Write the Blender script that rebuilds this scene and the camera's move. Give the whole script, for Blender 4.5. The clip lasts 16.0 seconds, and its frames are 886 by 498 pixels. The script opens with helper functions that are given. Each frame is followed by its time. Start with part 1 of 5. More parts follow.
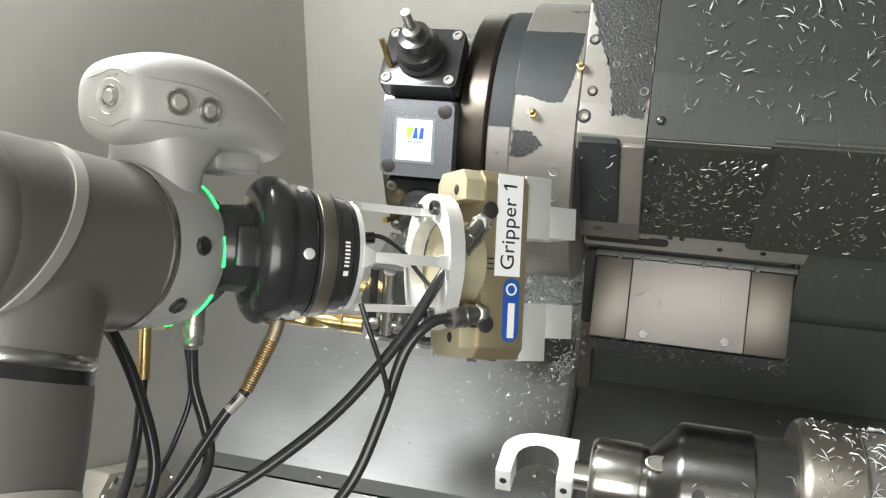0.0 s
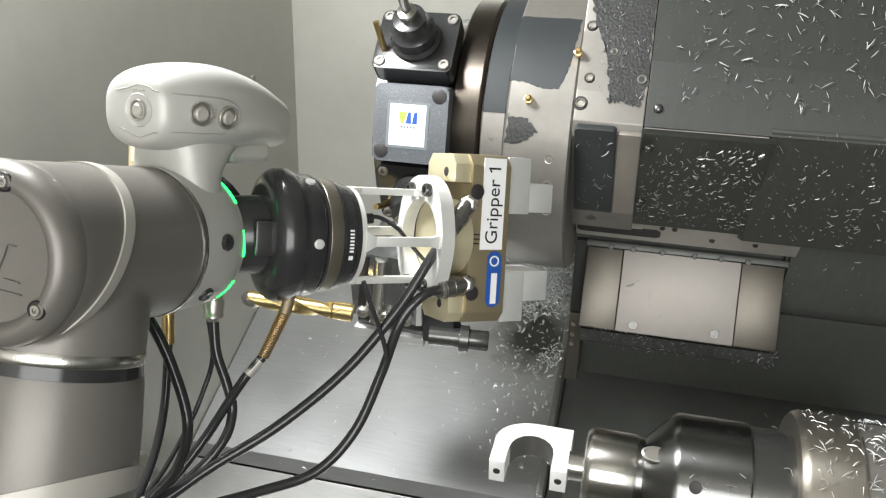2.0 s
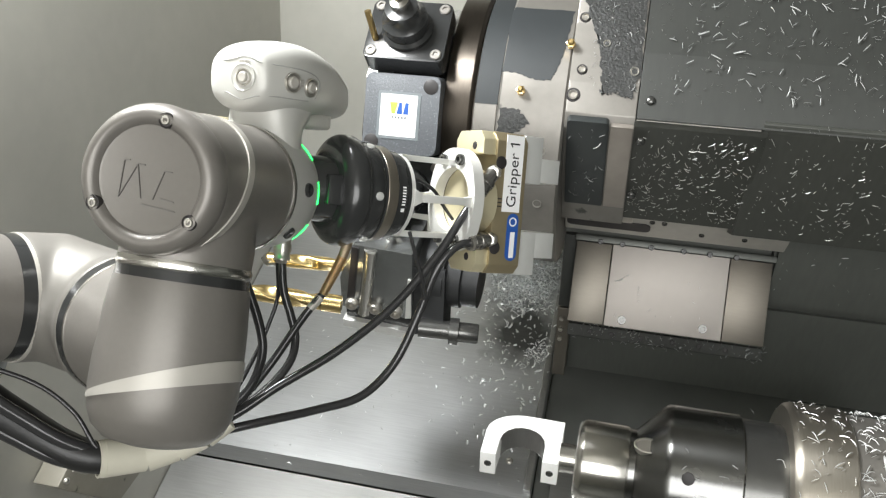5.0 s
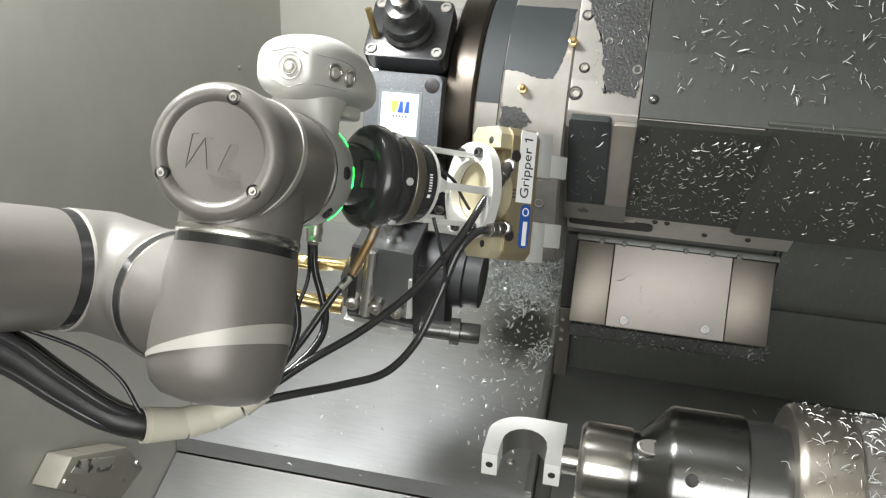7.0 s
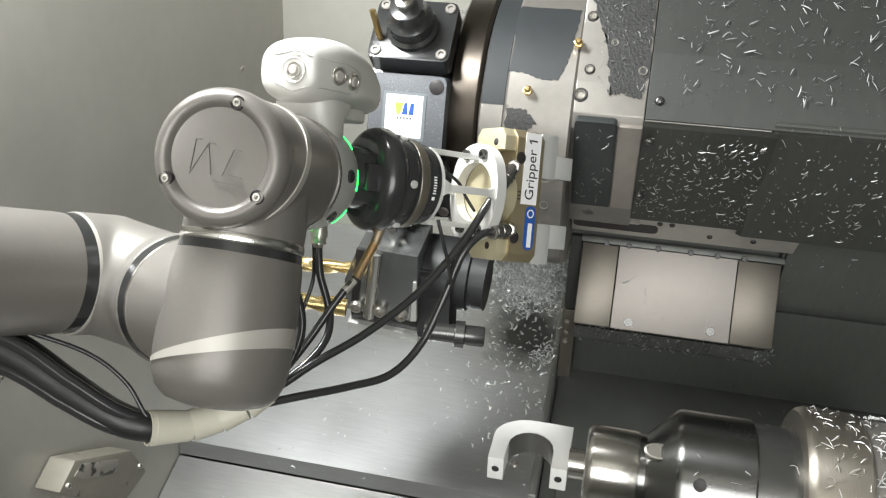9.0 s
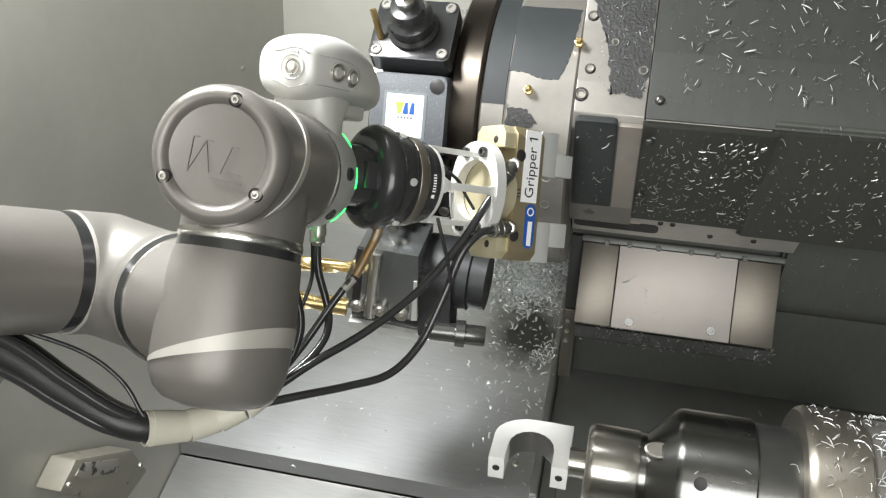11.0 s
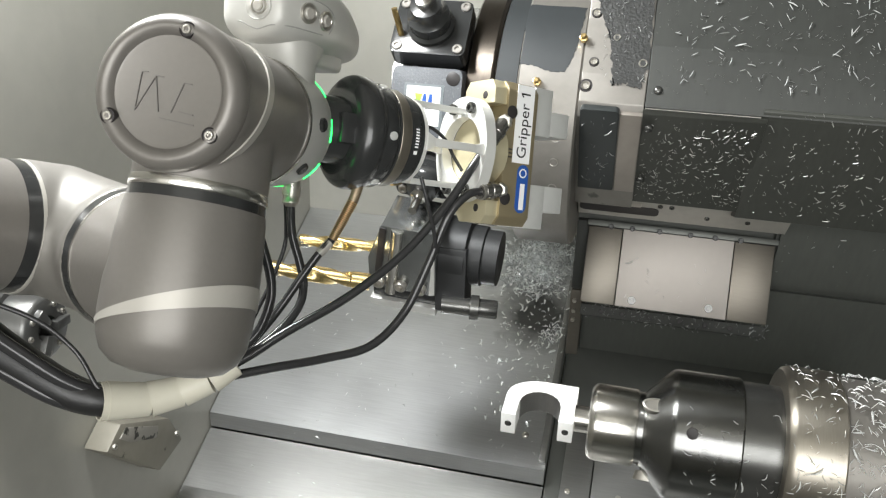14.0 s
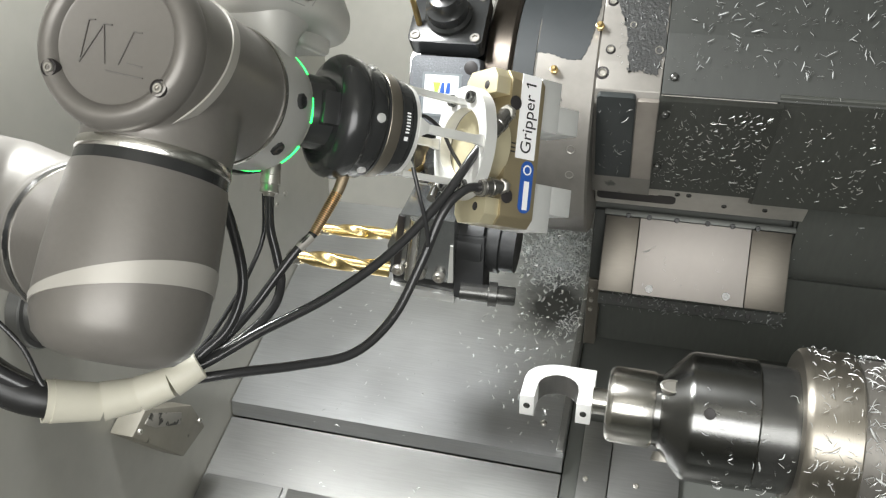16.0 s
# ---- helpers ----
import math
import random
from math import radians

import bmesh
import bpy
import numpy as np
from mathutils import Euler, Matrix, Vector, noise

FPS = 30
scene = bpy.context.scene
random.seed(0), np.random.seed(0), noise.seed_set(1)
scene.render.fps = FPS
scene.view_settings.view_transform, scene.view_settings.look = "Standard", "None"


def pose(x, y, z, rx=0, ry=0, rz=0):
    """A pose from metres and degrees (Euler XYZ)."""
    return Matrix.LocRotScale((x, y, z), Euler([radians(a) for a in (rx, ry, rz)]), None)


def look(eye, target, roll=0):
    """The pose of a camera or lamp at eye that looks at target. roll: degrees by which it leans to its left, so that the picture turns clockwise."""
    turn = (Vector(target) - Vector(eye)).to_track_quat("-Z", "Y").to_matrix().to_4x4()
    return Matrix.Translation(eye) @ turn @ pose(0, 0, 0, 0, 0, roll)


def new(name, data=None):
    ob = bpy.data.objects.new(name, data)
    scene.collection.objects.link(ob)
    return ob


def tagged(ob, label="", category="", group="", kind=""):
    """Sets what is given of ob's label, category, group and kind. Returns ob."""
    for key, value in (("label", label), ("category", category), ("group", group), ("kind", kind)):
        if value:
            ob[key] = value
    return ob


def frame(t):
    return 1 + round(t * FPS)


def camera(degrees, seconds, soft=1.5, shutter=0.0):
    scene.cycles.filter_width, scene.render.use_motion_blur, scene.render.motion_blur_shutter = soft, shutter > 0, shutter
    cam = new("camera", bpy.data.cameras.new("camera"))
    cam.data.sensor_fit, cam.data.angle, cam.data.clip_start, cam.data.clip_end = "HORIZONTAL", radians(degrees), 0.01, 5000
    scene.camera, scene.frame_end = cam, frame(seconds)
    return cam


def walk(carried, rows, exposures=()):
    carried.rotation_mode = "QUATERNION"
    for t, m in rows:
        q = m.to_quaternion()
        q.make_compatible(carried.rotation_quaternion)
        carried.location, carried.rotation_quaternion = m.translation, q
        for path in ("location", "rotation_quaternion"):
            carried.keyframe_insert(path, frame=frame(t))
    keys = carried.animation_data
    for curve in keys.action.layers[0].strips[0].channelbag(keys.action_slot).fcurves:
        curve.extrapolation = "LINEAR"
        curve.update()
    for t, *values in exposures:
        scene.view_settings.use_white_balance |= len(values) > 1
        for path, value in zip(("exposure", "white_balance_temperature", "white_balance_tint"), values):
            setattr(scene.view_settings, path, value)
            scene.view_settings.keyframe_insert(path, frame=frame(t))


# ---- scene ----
cam = camera(55.9, 16.0, 1.25)
PATH = [
    (0, (0.0414, -0.0190, 0.6301), (-0.4523, 1.7756, -0.1018), 0.28),
    (0.5, (0.0356, -0.0145, 0.6268), (-0.4420, 1.7827, -0.1093), 0.67),
    (1, (0.0309, -0.0129, 0.6228), (-0.4252, 1.7879, -0.1183), 1.14),
    (1.5, (0.0248, -0.0102, 0.6199), (-0.4188, 1.7926, -0.1240), 1.46),
    (2, (0.0200, -0.0117, 0.6166), (-0.4207, 1.7910, -0.1290), 1.55),
    (2.5, (0.0221, -0.0102, 0.6152), (-0.4097, 1.7944, -0.1311), 1.77),
    (3, (0.0214, -0.0123, 0.6097), (-0.3794, 1.8018, -0.1308), 2.40),
    (3.5, (0.0216, -0.0075, 0.6023), (-0.3772, 1.8070, -0.1385), 2.48),
    (4, (0.0201, -0.0047, 0.6033), (-0.3760, 1.8100, -0.1384), 2.46),
    (4.5, (0.0114, -0.0110, 0.6032), (-0.3870, 1.8029, -0.1392), 2.43),
    (7, (0.0064, -0.0042, 0.5996), (-0.3931, 1.8090, -0.1439), 2.43),
    (7.5, (0.0052, 0.0007, 0.6018), (-0.3931, 1.8143, -0.1414), 2.43),
    (8, (0.0019, -0.0003, 0.6024), (-0.3966, 1.8127, -0.1422), 2.39),
    (8.5, (-0.0001, -0.0006, 0.6052), (-0.3990, 1.8123, -0.1393), 2.37),
    (9, (0.0000, -0.0000, 0.6000), (-0.4009, 1.8132, -0.1427), 2.36),
    (11.5, (-0.0002, -0.0025, 0.5991), (-0.4017, 1.8109, -0.1429), 2.35),
    (12, (-0.0002, -0.0164, 0.6025), (-0.4016, 1.7967, -0.1401), 2.28),
    (12.5, (0.0006, -0.0354, 0.5996), (-0.4107, 1.7761, -0.1414), 2.24),
    (13, (0.0032, -0.0658, 0.6028), (-0.4175, 1.7441, -0.1372), 2.11),
    (13.5, (0.0100, -0.0821, 0.6015), (-0.4100, 1.7272, -0.1403), 2.06),
    (14, (0.0128, -0.0955, 0.6061), (-0.4099, 1.7130, -0.1360), 2.03),
    (14.5, (0.0072, -0.1152, 0.6058), (-0.4387, 1.6878, -0.1361), 1.65),
    (15, (0.0074, -0.1186, 0.6014), (-0.4524, 1.6812, -0.1399), 1.41),
    (15.5, (0.0141, -0.1148, 0.5959), (-0.4492, 1.6840, -0.1455), 1.38),
    (16, (0.0152, -0.1153, 0.5939), (-0.4458, 1.6838, -0.1484), 1.38),
]
walk(cam, [(t, look(eye, target, roll)) for t, eye, target, roll in PATH], [(0.0, 0.04, 6500, 10), (3.5, 0.06, 6500, 10), (9.0, 0.10, 6500, 10), (16.0, 0.10, 6500, 10)])

# ---- world and light ----
world = bpy.data.worlds.new("world")
scene.world = world
world.use_nodes = True
world.node_tree.nodes["Background"].inputs[0].default_value = (0.8, 0.9, 1.0, 1)
world.node_tree.nodes["Background"].inputs[1].default_value = 0.05


def area(name, eye, target, sx, sy, watts, colour):
    data = bpy.data.lights.new(name, "AREA")
    data.shape, data.size, data.size_y, data.energy, data.color = "RECTANGLE", sx, sy, watts, colour
    ob = new(name, data)
    ob.matrix_basis = look(eye, target)
    return ob


area("machine_lamp", (-0.625, 0.60, 0.98), (0.0, 0.90, 0.05), 0.16, 0.42, 26, (0.98, 1.0, 1.0))
area("door_light", (0.18, -1.16, 0.62), (0.18, 1.0, 0.30), 1.60, 1.30, 43, (0.985, 0.99, 0.975))


# ---- materials ----
def mat(name, colour, rough=0.5, metal=0.0, grain=60.0, vary=0.25, bump=0.1, stain=0.2, coat=0.0, stretch=(1, 1, 1), isl=0.0, spots=None):
    m = bpy.data.materials.new(name)
    m.use_nodes = True
    nt = m.node_tree
    b = nt.nodes["Principled BSDF"]
    tc = nt.nodes.new("ShaderNodeTexCoord")
    mp = nt.nodes.new("ShaderNodeMapping")
    mp.inputs["Scale"].default_value = stretch
    nt.links.new(tc.outputs["Object"], mp.inputs[0])
    fine = nt.nodes.new("ShaderNodeTexNoise")
    fine.inputs["Scale"].default_value, fine.inputs["Detail"].default_value = grain, 6
    nt.links.new(mp.outputs[0], fine.inputs["Vector"])
    big = nt.nodes.new("ShaderNodeTexNoise")
    big.inputs["Scale"].default_value, big.inputs["Detail"].default_value = grain / 12, 4
    nt.links.new(tc.outputs["Object"], big.inputs["Vector"])
    add = nt.nodes.new("ShaderNodeMath")
    add.operation = "MULTIPLY_ADD"
    nt.links.new(fine.outputs[0], add.inputs[0])
    add.inputs[1].default_value = vary
    sc = nt.nodes.new("ShaderNodeMath")
    sc.operation = "MULTIPLY_ADD"
    nt.links.new(big.outputs[0], sc.inputs[0])
    sc.inputs[1].default_value, sc.inputs[2].default_value = stain, 1 - 0.5 * vary - 0.5 * stain
    nt.links.new(sc.outputs[0], add.inputs[2])
    mul = nt.nodes.new("ShaderNodeMix")
    mul.data_type, mul.blend_type = "RGBA", "MULTIPLY"
    mul.inputs[0].default_value = 1
    mul.inputs[6].default_value = (*colour, 1)
    nt.links.new(add.outputs[0], mul.inputs[7])
    last = mul.outputs[2]
    if spots:
        sn = nt.nodes.new("ShaderNodeTexNoise")
        sn.inputs["Scale"].default_value, sn.inputs["Detail"].default_value = spots[1], 5
        nt.links.new(tc.outputs["Object"], sn.inputs["Vector"])
        rp = nt.nodes.new("ShaderNodeValToRGB")
        rp.color_ramp.elements[0].position, rp.color_ramp.elements[1].position = spots[2], spots[2] + 0.06
        nt.links.new(sn.outputs[0], rp.inputs[0])
        mx = nt.nodes.new("ShaderNodeMix")
        mx.data_type = "RGBA"
        nt.links.new(rp.outputs[0], mx.inputs[0])
        nt.links.new(last, mx.inputs[6])
        mx.inputs[7].default_value = (*spots[0], 1)
        last = mx.outputs[2]
    nt.links.new(last, b.inputs["Base Color"])
    rr = nt.nodes.new("ShaderNodeMath")
    rr.operation = "MULTIPLY_ADD"
    nt.links.new(big.outputs[0], rr.inputs[0])
    rr.inputs[1].default_value, rr.inputs[2].default_value = rough * 0.6, rough * 0.7
    nt.links.new(rr.outputs[0], b.inputs["Roughness"])
    b.inputs["Metallic"].default_value = metal
    b.inputs["Coat Weight"].default_value = coat
    b.inputs["Coat Roughness"].default_value = 0.12
    if bump:
        bp = nt.nodes.new("ShaderNodeBump")
        bp.inputs["Strength"].default_value, bp.inputs["Distance"].default_value = bump, 0.001
        nt.links.new(fine.outputs[0], bp.inputs["Height"])
        nt.links.new(bp.outputs[0], b.inputs["Normal"])
    return m


def glow(name, colour, power):
    m = bpy.data.materials.new(name)
    m.use_nodes = True
    b = m.node_tree.nodes["Principled BSDF"]
    b.inputs["Base Color"].default_value = (*colour, 1)
    b.inputs["Emission Color"].default_value = (*colour, 1)
    b.inputs["Emission Strength"].default_value = power
    return m


M_SHEET = mat("painted_sheet", (0.41, 0.402, 0.360), 0.36, 0.2, 40, 0.12, 0.04, 0.42)
M_TRAY = mat("brushed_steel_tray", (0.57, 0.58, 0.585), 0.36, 0.9, 60, 0.30, 0.12, 0.34, stretch=(0.3, 7, 7))
M_DARKSHEET = mat("oiled_dark_sheet", (0.130, 0.136, 0.124), 0.42, 0.3, 30, 0.25, 0.08, 0.45, stretch=(5, 1, 1))
M_BASE = mat("dark_oily_base", (0.14, 0.146, 0.134), 0.4, 0.2, 25, 0.3, 0.08, 0.5)
M_CAST = mat("machined_casting", (0.235, 0.222, 0.202), 0.42, 0.55, 90, 0.22, 0.15, 0.35, spots=((0.10, 0.10, 0.09), 30, 0.67))
M_STEEL = mat("ground_steel", (0.50, 0.48, 0.44), 0.33, 0.85, 50, 0.12, 0.05, 0.2, stretch=(1, 1, 8))
M_BRIGHT = mat("turned_steel", (0.60, 0.585, 0.55), 0.22, 1.0, 200, 0.15, 0.06, 0.15, stretch=(8, 0.4, 0.4))
def turned(m, amount):
    """Makes a metal gleam as if turned about its own x axis."""
    nt = m.node_tree
    tg = nt.nodes.new("ShaderNodeTangent")
    tg.direction_type, tg.axis = "RADIAL", "X"
    b = nt.nodes["Principled BSDF"]
    b.inputs["Anisotropic"].default_value, b.inputs["Anisotropic Rotation"].default_value = amount, 0.25
    nt.links.new(tg.outputs[0], b.inputs["Tangent"])
    return m


M_NOSE = turned(mat("turned_collet_steel", (0.62, 0.60, 0.56), 0.26, 1.0, 200, 0.25, 0.06, 0.3, stretch=(8, 0.4, 0.4)), 0.75)
M_DARKSTEEL = mat("blackened_steel", (0.13, 0.13, 0.125), 0.25, 0.8, 80, 0.2, 0.05, 0.3)
M_BLACK = mat("black_anodised", (0.030, 0.031, 0.031), 0.22, 0.1, 90, 0.25, 0.04, 0.3, coat=0.2)
M_RUBBER = mat("black_hose", (0.032, 0.032, 0.033), 0.17, 0.0, 60, 0.2, 0.02, 0.2)
M_BLOCK = mat("dark_textured_plastic", (0.105, 0.112, 0.122), 0.5, 0.0, 500, 0.6, 0.5, 0.1, spots=((0.2, 0.22, 0.24), 420, 0.62))
M_ALU = mat("milled_aluminium", (0.80, 0.80, 0.78), 0.36, 0.6, 140, 0.08, 0.05, 0.08)
M_WHITEALU = mat("bead_blasted_aluminium", (0.72, 0.72, 0.69), 0.42, 0.35, 200, 0.06, 0.06, 0.06)
M_GOLD = mat("hard_anodised_body", (0.30, 0.25, 0.155), 0.35, 0.55, 90, 0.12, 0.05, 0.15)
# Lighter copy of the gripper body's colour, painted as its lit faces.
M_GOLDLIGHT = mat("anodised_body_lit_tone", (0.62, 0.56, 0.38), 0.35, 0.5, 90, 0.1, 0.04, 0.12)
M_DRILL = mat("tin_coated_drill", (0.78, 0.60, 0.28), 0.27, 1.0, 120, 0.15, 0.04, 0.2)
M_BRASS = mat("brass", (0.75, 0.55, 0.25), 0.3, 1.0, 120, 0.1, 0.04, 0.15)
M_ARM = mat("grey_arm_paint", (0.190, 0.178, 0.162), 0.40, 0.3, 260, 0.10, 0.08, 0.06)
M_ARMLIGHT = mat("light_arm_stripe", (0.45, 0.43, 0.39), 0.42, 0.2, 200, 0.06, 0.04, 0.05)
M_HEAD = mat("silver_white_plastic", (0.51, 0.505, 0.475), 0.40, 0.15, 200, 0.05, 0.03, 0.05)
M_WHITE = mat("white_plastic_part", (0.86, 0.86, 0.84), 0.4, 0.0, 120, 0.04, 0.03, 0.04)
M_PAPER = mat("white_label", (0.88, 0.88, 0.88), 0.5, 0.0, 80, 0.03, 0.0, 0.03)
M_INK = mat("black_ink", (0.015, 0.015, 0.015), 0.5, 0.0, 80, 0.05, 0.0, 0.0)
M_BLUE = mat("blue_sticker", (0.02, 0.09, 0.36), 0.35, 0.0, 80, 0.05, 0.0, 0.05)
M_GREENINK = mat("green_ink", (0.35, 0.65, 0.08), 0.4, 0.0, 80, 0.04, 0.0, 0.0)
M_GREYINK = mat("grey_border", (0.16, 0.18, 0.19), 0.4, 0.0, 80, 0.04, 0.0, 0.0)
M_WRAP = mat("white_spiral_wrap", (0.60, 0.575, 0.48), 0.45, 0.0, 120, 0.08, 0.03, 0.12)
M_CHIP = mat("aluminium_chips", (0.93, 0.94, 0.93), 0.28, 0.5, 200, 0.3, 0.0, 0.3)
# Near-black that paints the shade inside holes, slots and pockets modelled almost flat.
M_HOLE = mat("hole_shade_black", (0.025, 0.022, 0.022), 0.5, 0.0, 60, 0.2, 0.0, 0.1)
M_LED = glow("status_light", (0.02, 0.90, 0.13), 4.0)
M_LENS = mat("dark_lens_glass", (0.02, 0.02, 0.025), 0.08, 0.0, 60, 0.1, 0.0, 0.1, coat=1.0)


# ---- mesh helpers ----
def basis(origin, ax, ay):
    """A frame at origin with x along ax and y as near ay as can be."""
    x = Vector(ax).normalized()
    y = Vector(ay)
    y = (y - x * y.dot(x)).normalized()
    z = x.cross(y)
    m = Matrix((x, y, z)).transposed().to_4x4()
    m.translation = Vector(origin)
    return m


def bm_box(bm, m, sx, sy, sz, bevel=0.0, seg=2):
    """A box of those sizes, centred on the frame m."""
    r = bmesh.ops.create_cube(bm, size=1.0)
    bmesh.ops.scale(bm, vec=(sx, sy, sz), verts=r["verts"])
    if bevel:
        edges = list({e for v in r["verts"] for e in v.link_edges})
        r2 = bmesh.ops.bevel(bm, geom=edges, offset=bevel, segments=seg, profile=0.6, affect="EDGES")
        vs = list({v for f in r2["faces"] for v in f.verts})
        seen = set(vs)
        stack = list(vs)
        while stack:
            v = stack.pop()
            for e in v.link_edges:
                o = e.other_vert(v)
                if o not in seen:
                    seen.add(o)
                    stack.append(o)
        verts = list(seen)
    else:
        verts = r["verts"]
    bmesh.ops.transform(bm, matrix=m, verts=verts)
    return bm


def bm_lathe(bm, m, profile, seg=48):
    """Turns rows of (x, radius) round the x axis of the frame m."""
    rings = []
    for x, r in profile:
        if r < 1e-6:
            rings.append([bm.verts.new(m @ Vector((x, 0, 0)))])
        else:
            rings.append([bm.verts.new(m @ Vector((x, r * math.cos(2 * math.pi * i / seg), r * math.sin(2 * math.pi * i / seg)))) for i in range(seg)])
    for a, b in zip(rings, rings[1:]):
        for i in range(seg):
            j = (i + 1) % seg
            if len(a) == 1 and len(b) > 1:
                bm.faces.new((a[0], b[j], b[i]))
            elif len(b) == 1 and len(a) > 1:
                bm.faces.new((a[i], a[j], b[0]))
            elif len(a) > 1:
                bm.faces.new((a[i], a[j], b[j], b[i]))
    return bm


def bm_prism(bm, m, poly, h0, h1, bevel=0.0):
    """A polygon in the frame's x, y, raised from h0 to h1 along its z."""
    lo = [bm.verts.new(m @ Vector((x, y, h0))) for x, y in poly]
    hi = [bm.verts.new(m @ Vector((x, y, h1))) for x, y in poly]
    n = len(poly)
    faces = [bm.faces.new(lo[::-1]), bm.faces.new(hi)]
    for i in range(n):
        faces.append(bm.faces.new((lo[i], lo[(i + 1) % n], hi[(i + 1) % n], hi[i])))
    if bevel:
        bmesh.ops.bevel(bm, geom=list({e for f in faces for e in f.edges}), offset=bevel, segments=2, profile=0.6, affect="EDGES")
    return bm


def smooth_path(points, step=8):
    pts = [Vector(p) for p in points]
    out = []
    for i in range(len(pts) - 1):
        p0, p1, p2, p3 = pts[max(i - 1, 0)], pts[i], pts[i + 1], pts[min(i + 2, len(pts) - 1)]
        for k in range(step):
            t = k / step
            out.append(0.5 * ((2 * p1) + (p2 - p0) * t + (2 * p0 - 5 * p1 + 4 * p2 - p3) * t * t + (3 * p1 - p0 - 3 * p2 + p3) * t ** 3))
    out.append(pts[-1])
    return out


def bm_tube(bm, points, radius, seg=12, step=8, radii=None):
    """A round tube along a smooth line through the points."""
    line = smooth_path(points, step)
    rings = []
    up = Vector((0.13, 0.2, 0.97))
    for i, p in enumerate(line):
        d = (line[min(i + 1, len(line) - 1)] - line[max(i - 1, 0)]).normalized()
        side = d.cross(up).normalized()
        top = side.cross(d)
        r = radius if radii is None else radii[0] + (radii[1] - radii[0]) * i / (len(line) - 1)
        rings.append([bm.verts.new(p + side * r * math.cos(2 * math.pi * k / seg) + top * r * math.sin(2 * math.pi * k / seg)) for k in range(seg)])
    for a, b in zip(rings, rings[1:]):
        for k in range(seg):
            bm.faces.new((a[k], a[(k + 1) % seg], b[(k + 1) % seg], b[k]))
    bm.faces.new(rings[0][::-1])
    bm.faces.new(rings[-1])
    return bm


def link(name, bm, material, smooth=40):
    bmesh.ops.recalc_face_normals(bm, faces=bm.faces)
    me = bpy.data.meshes.new(name)
    bm.to_mesh(me)
    bm.free()
    if smooth:
        me.shade_smooth()
        me.set_sharp_from_angle(angle=radians(smooth))
    me.materials.append(material)
    return new(name, me)


def thing(name, origin, label, category, group="", kind=""):
    ob = new(name)
    ob.empty_display_size = 0.02
    ob.location = origin
    ROOT[ob.name] = Vector(origin)
    return tagged(ob, label, category, group, kind)


ROOT = {}


def part(name, bm, material, parent, label="", smooth=40):
    """Links a mesh built in world places as a part of parent."""
    top = parent
    off = ROOT.get(top.name)
    while off is None:
        top = top.parent
        off = ROOT[top.name]
    bmesh.ops.translate(bm, vec=-off, verts=bm.verts)
    ob = link(name, bm, material, smooth)
    ob.parent = parent
    if label:
        ob["label"] = label
    return ob


def solid(name, bm, material, label, category="", kind="", smooth=40, group=""):
    """A thing that is one mesh, built in world places, with its origin at its middle."""
    c = sum((v.co for v in bm.verts), Vector()) / len(bm.verts)
    bmesh.ops.translate(bm, vec=-c, verts=bm.verts)
    ob = link(name, bm, material, smooth)
    ob.location = c
    ROOT[ob.name] = c
    return tagged(ob, label, category, group, kind)


def B():
    return bmesh.new()


def at(x, y, z):
    return Matrix.Translation((x, y, z))


def bolt(parent, p, axis, r=0.005, h=0.005, material=None):
    """A socket-head screw whose head stands out along axis."""
    m = basis(p, axis, (0.3, 0.9, 0.31))
    bm = B()
    bm_lathe(bm, m, [(-0.002, 0), (-0.002, r), (h * 0.8, r), (h, r * 0.85), (h, r * 0.55), (h * 0.4, r * 0.5), (h * 0.4, 0)], 14)
    return part("screw", bm, material or M_DARKSTEEL, parent)


def round_rect(w, h, r, n=5):
    out = []
    for cx, cy, a0 in ((w / 2 - r, h / 2 - r, 0), (-w / 2 + r, h / 2 - r, 90), (-w / 2 + r, -h / 2 + r, 180), (w / 2 - r, -h / 2 + r, 270)):
        for k in range(n + 1):
            a = radians(a0 + 90 * k / n)
            out.append((cx + r * math.cos(a), cy + r * math.sin(a)))
    return out




# ---- the machine's inside: walls, tray, base ----
def slab(name, x0, x1, y0, y1, z0, z1, material, label, bevel=0.0):
    bm = bm_box(B(), at((x0 + x1) / 2, (y0 + y1) / 2, (z0 + z1) / 2), x1 - x0, y1 - y0, z1 - z0, bevel)
    return solid(name, bm, material, label, kind="structure")


slab("wall_left", -0.72, -0.70, -1.2, 1.62, -0.9, 1.4, M_SHEET, "grey painted sheet metal side wall of the machine")
slab("wall_back", -0.70, 1.2, 1.60, 1.62, -0.9, 1.4, M_SHEET, "grey sheet metal back wall of the machine")
slab("wall_right", 1.20, 1.22, -1.2, 1.62, -0.9, 1.4, M_DARKSHEET, "dark sheet metal wall")
slab("ceiling", -0.72, 1.22, -1.2, 1.62, 1.40, 1.42, M_SHEET, "grey sheet metal roof")
slab("wall_front", -0.72, 1.22, -1.22, -1.20, -0.9, 1.4, M_SHEET, "plain grey wall")
slab("floor", -0.72, 1.22, -1.2, 1.62, -0.92, -0.90, M_BASE, "dark machine floor")

SL = 0.47
# Darker copy of the tray steel, with dark reflections put into its colour.
M_LOWTRAY = mat("steel_tray_darkened", (0.30, 0.30, 0.29), 0.38, 0.8, 60, 0.26, 0.10, 0.40, stretch=(0.4, 6, 6))


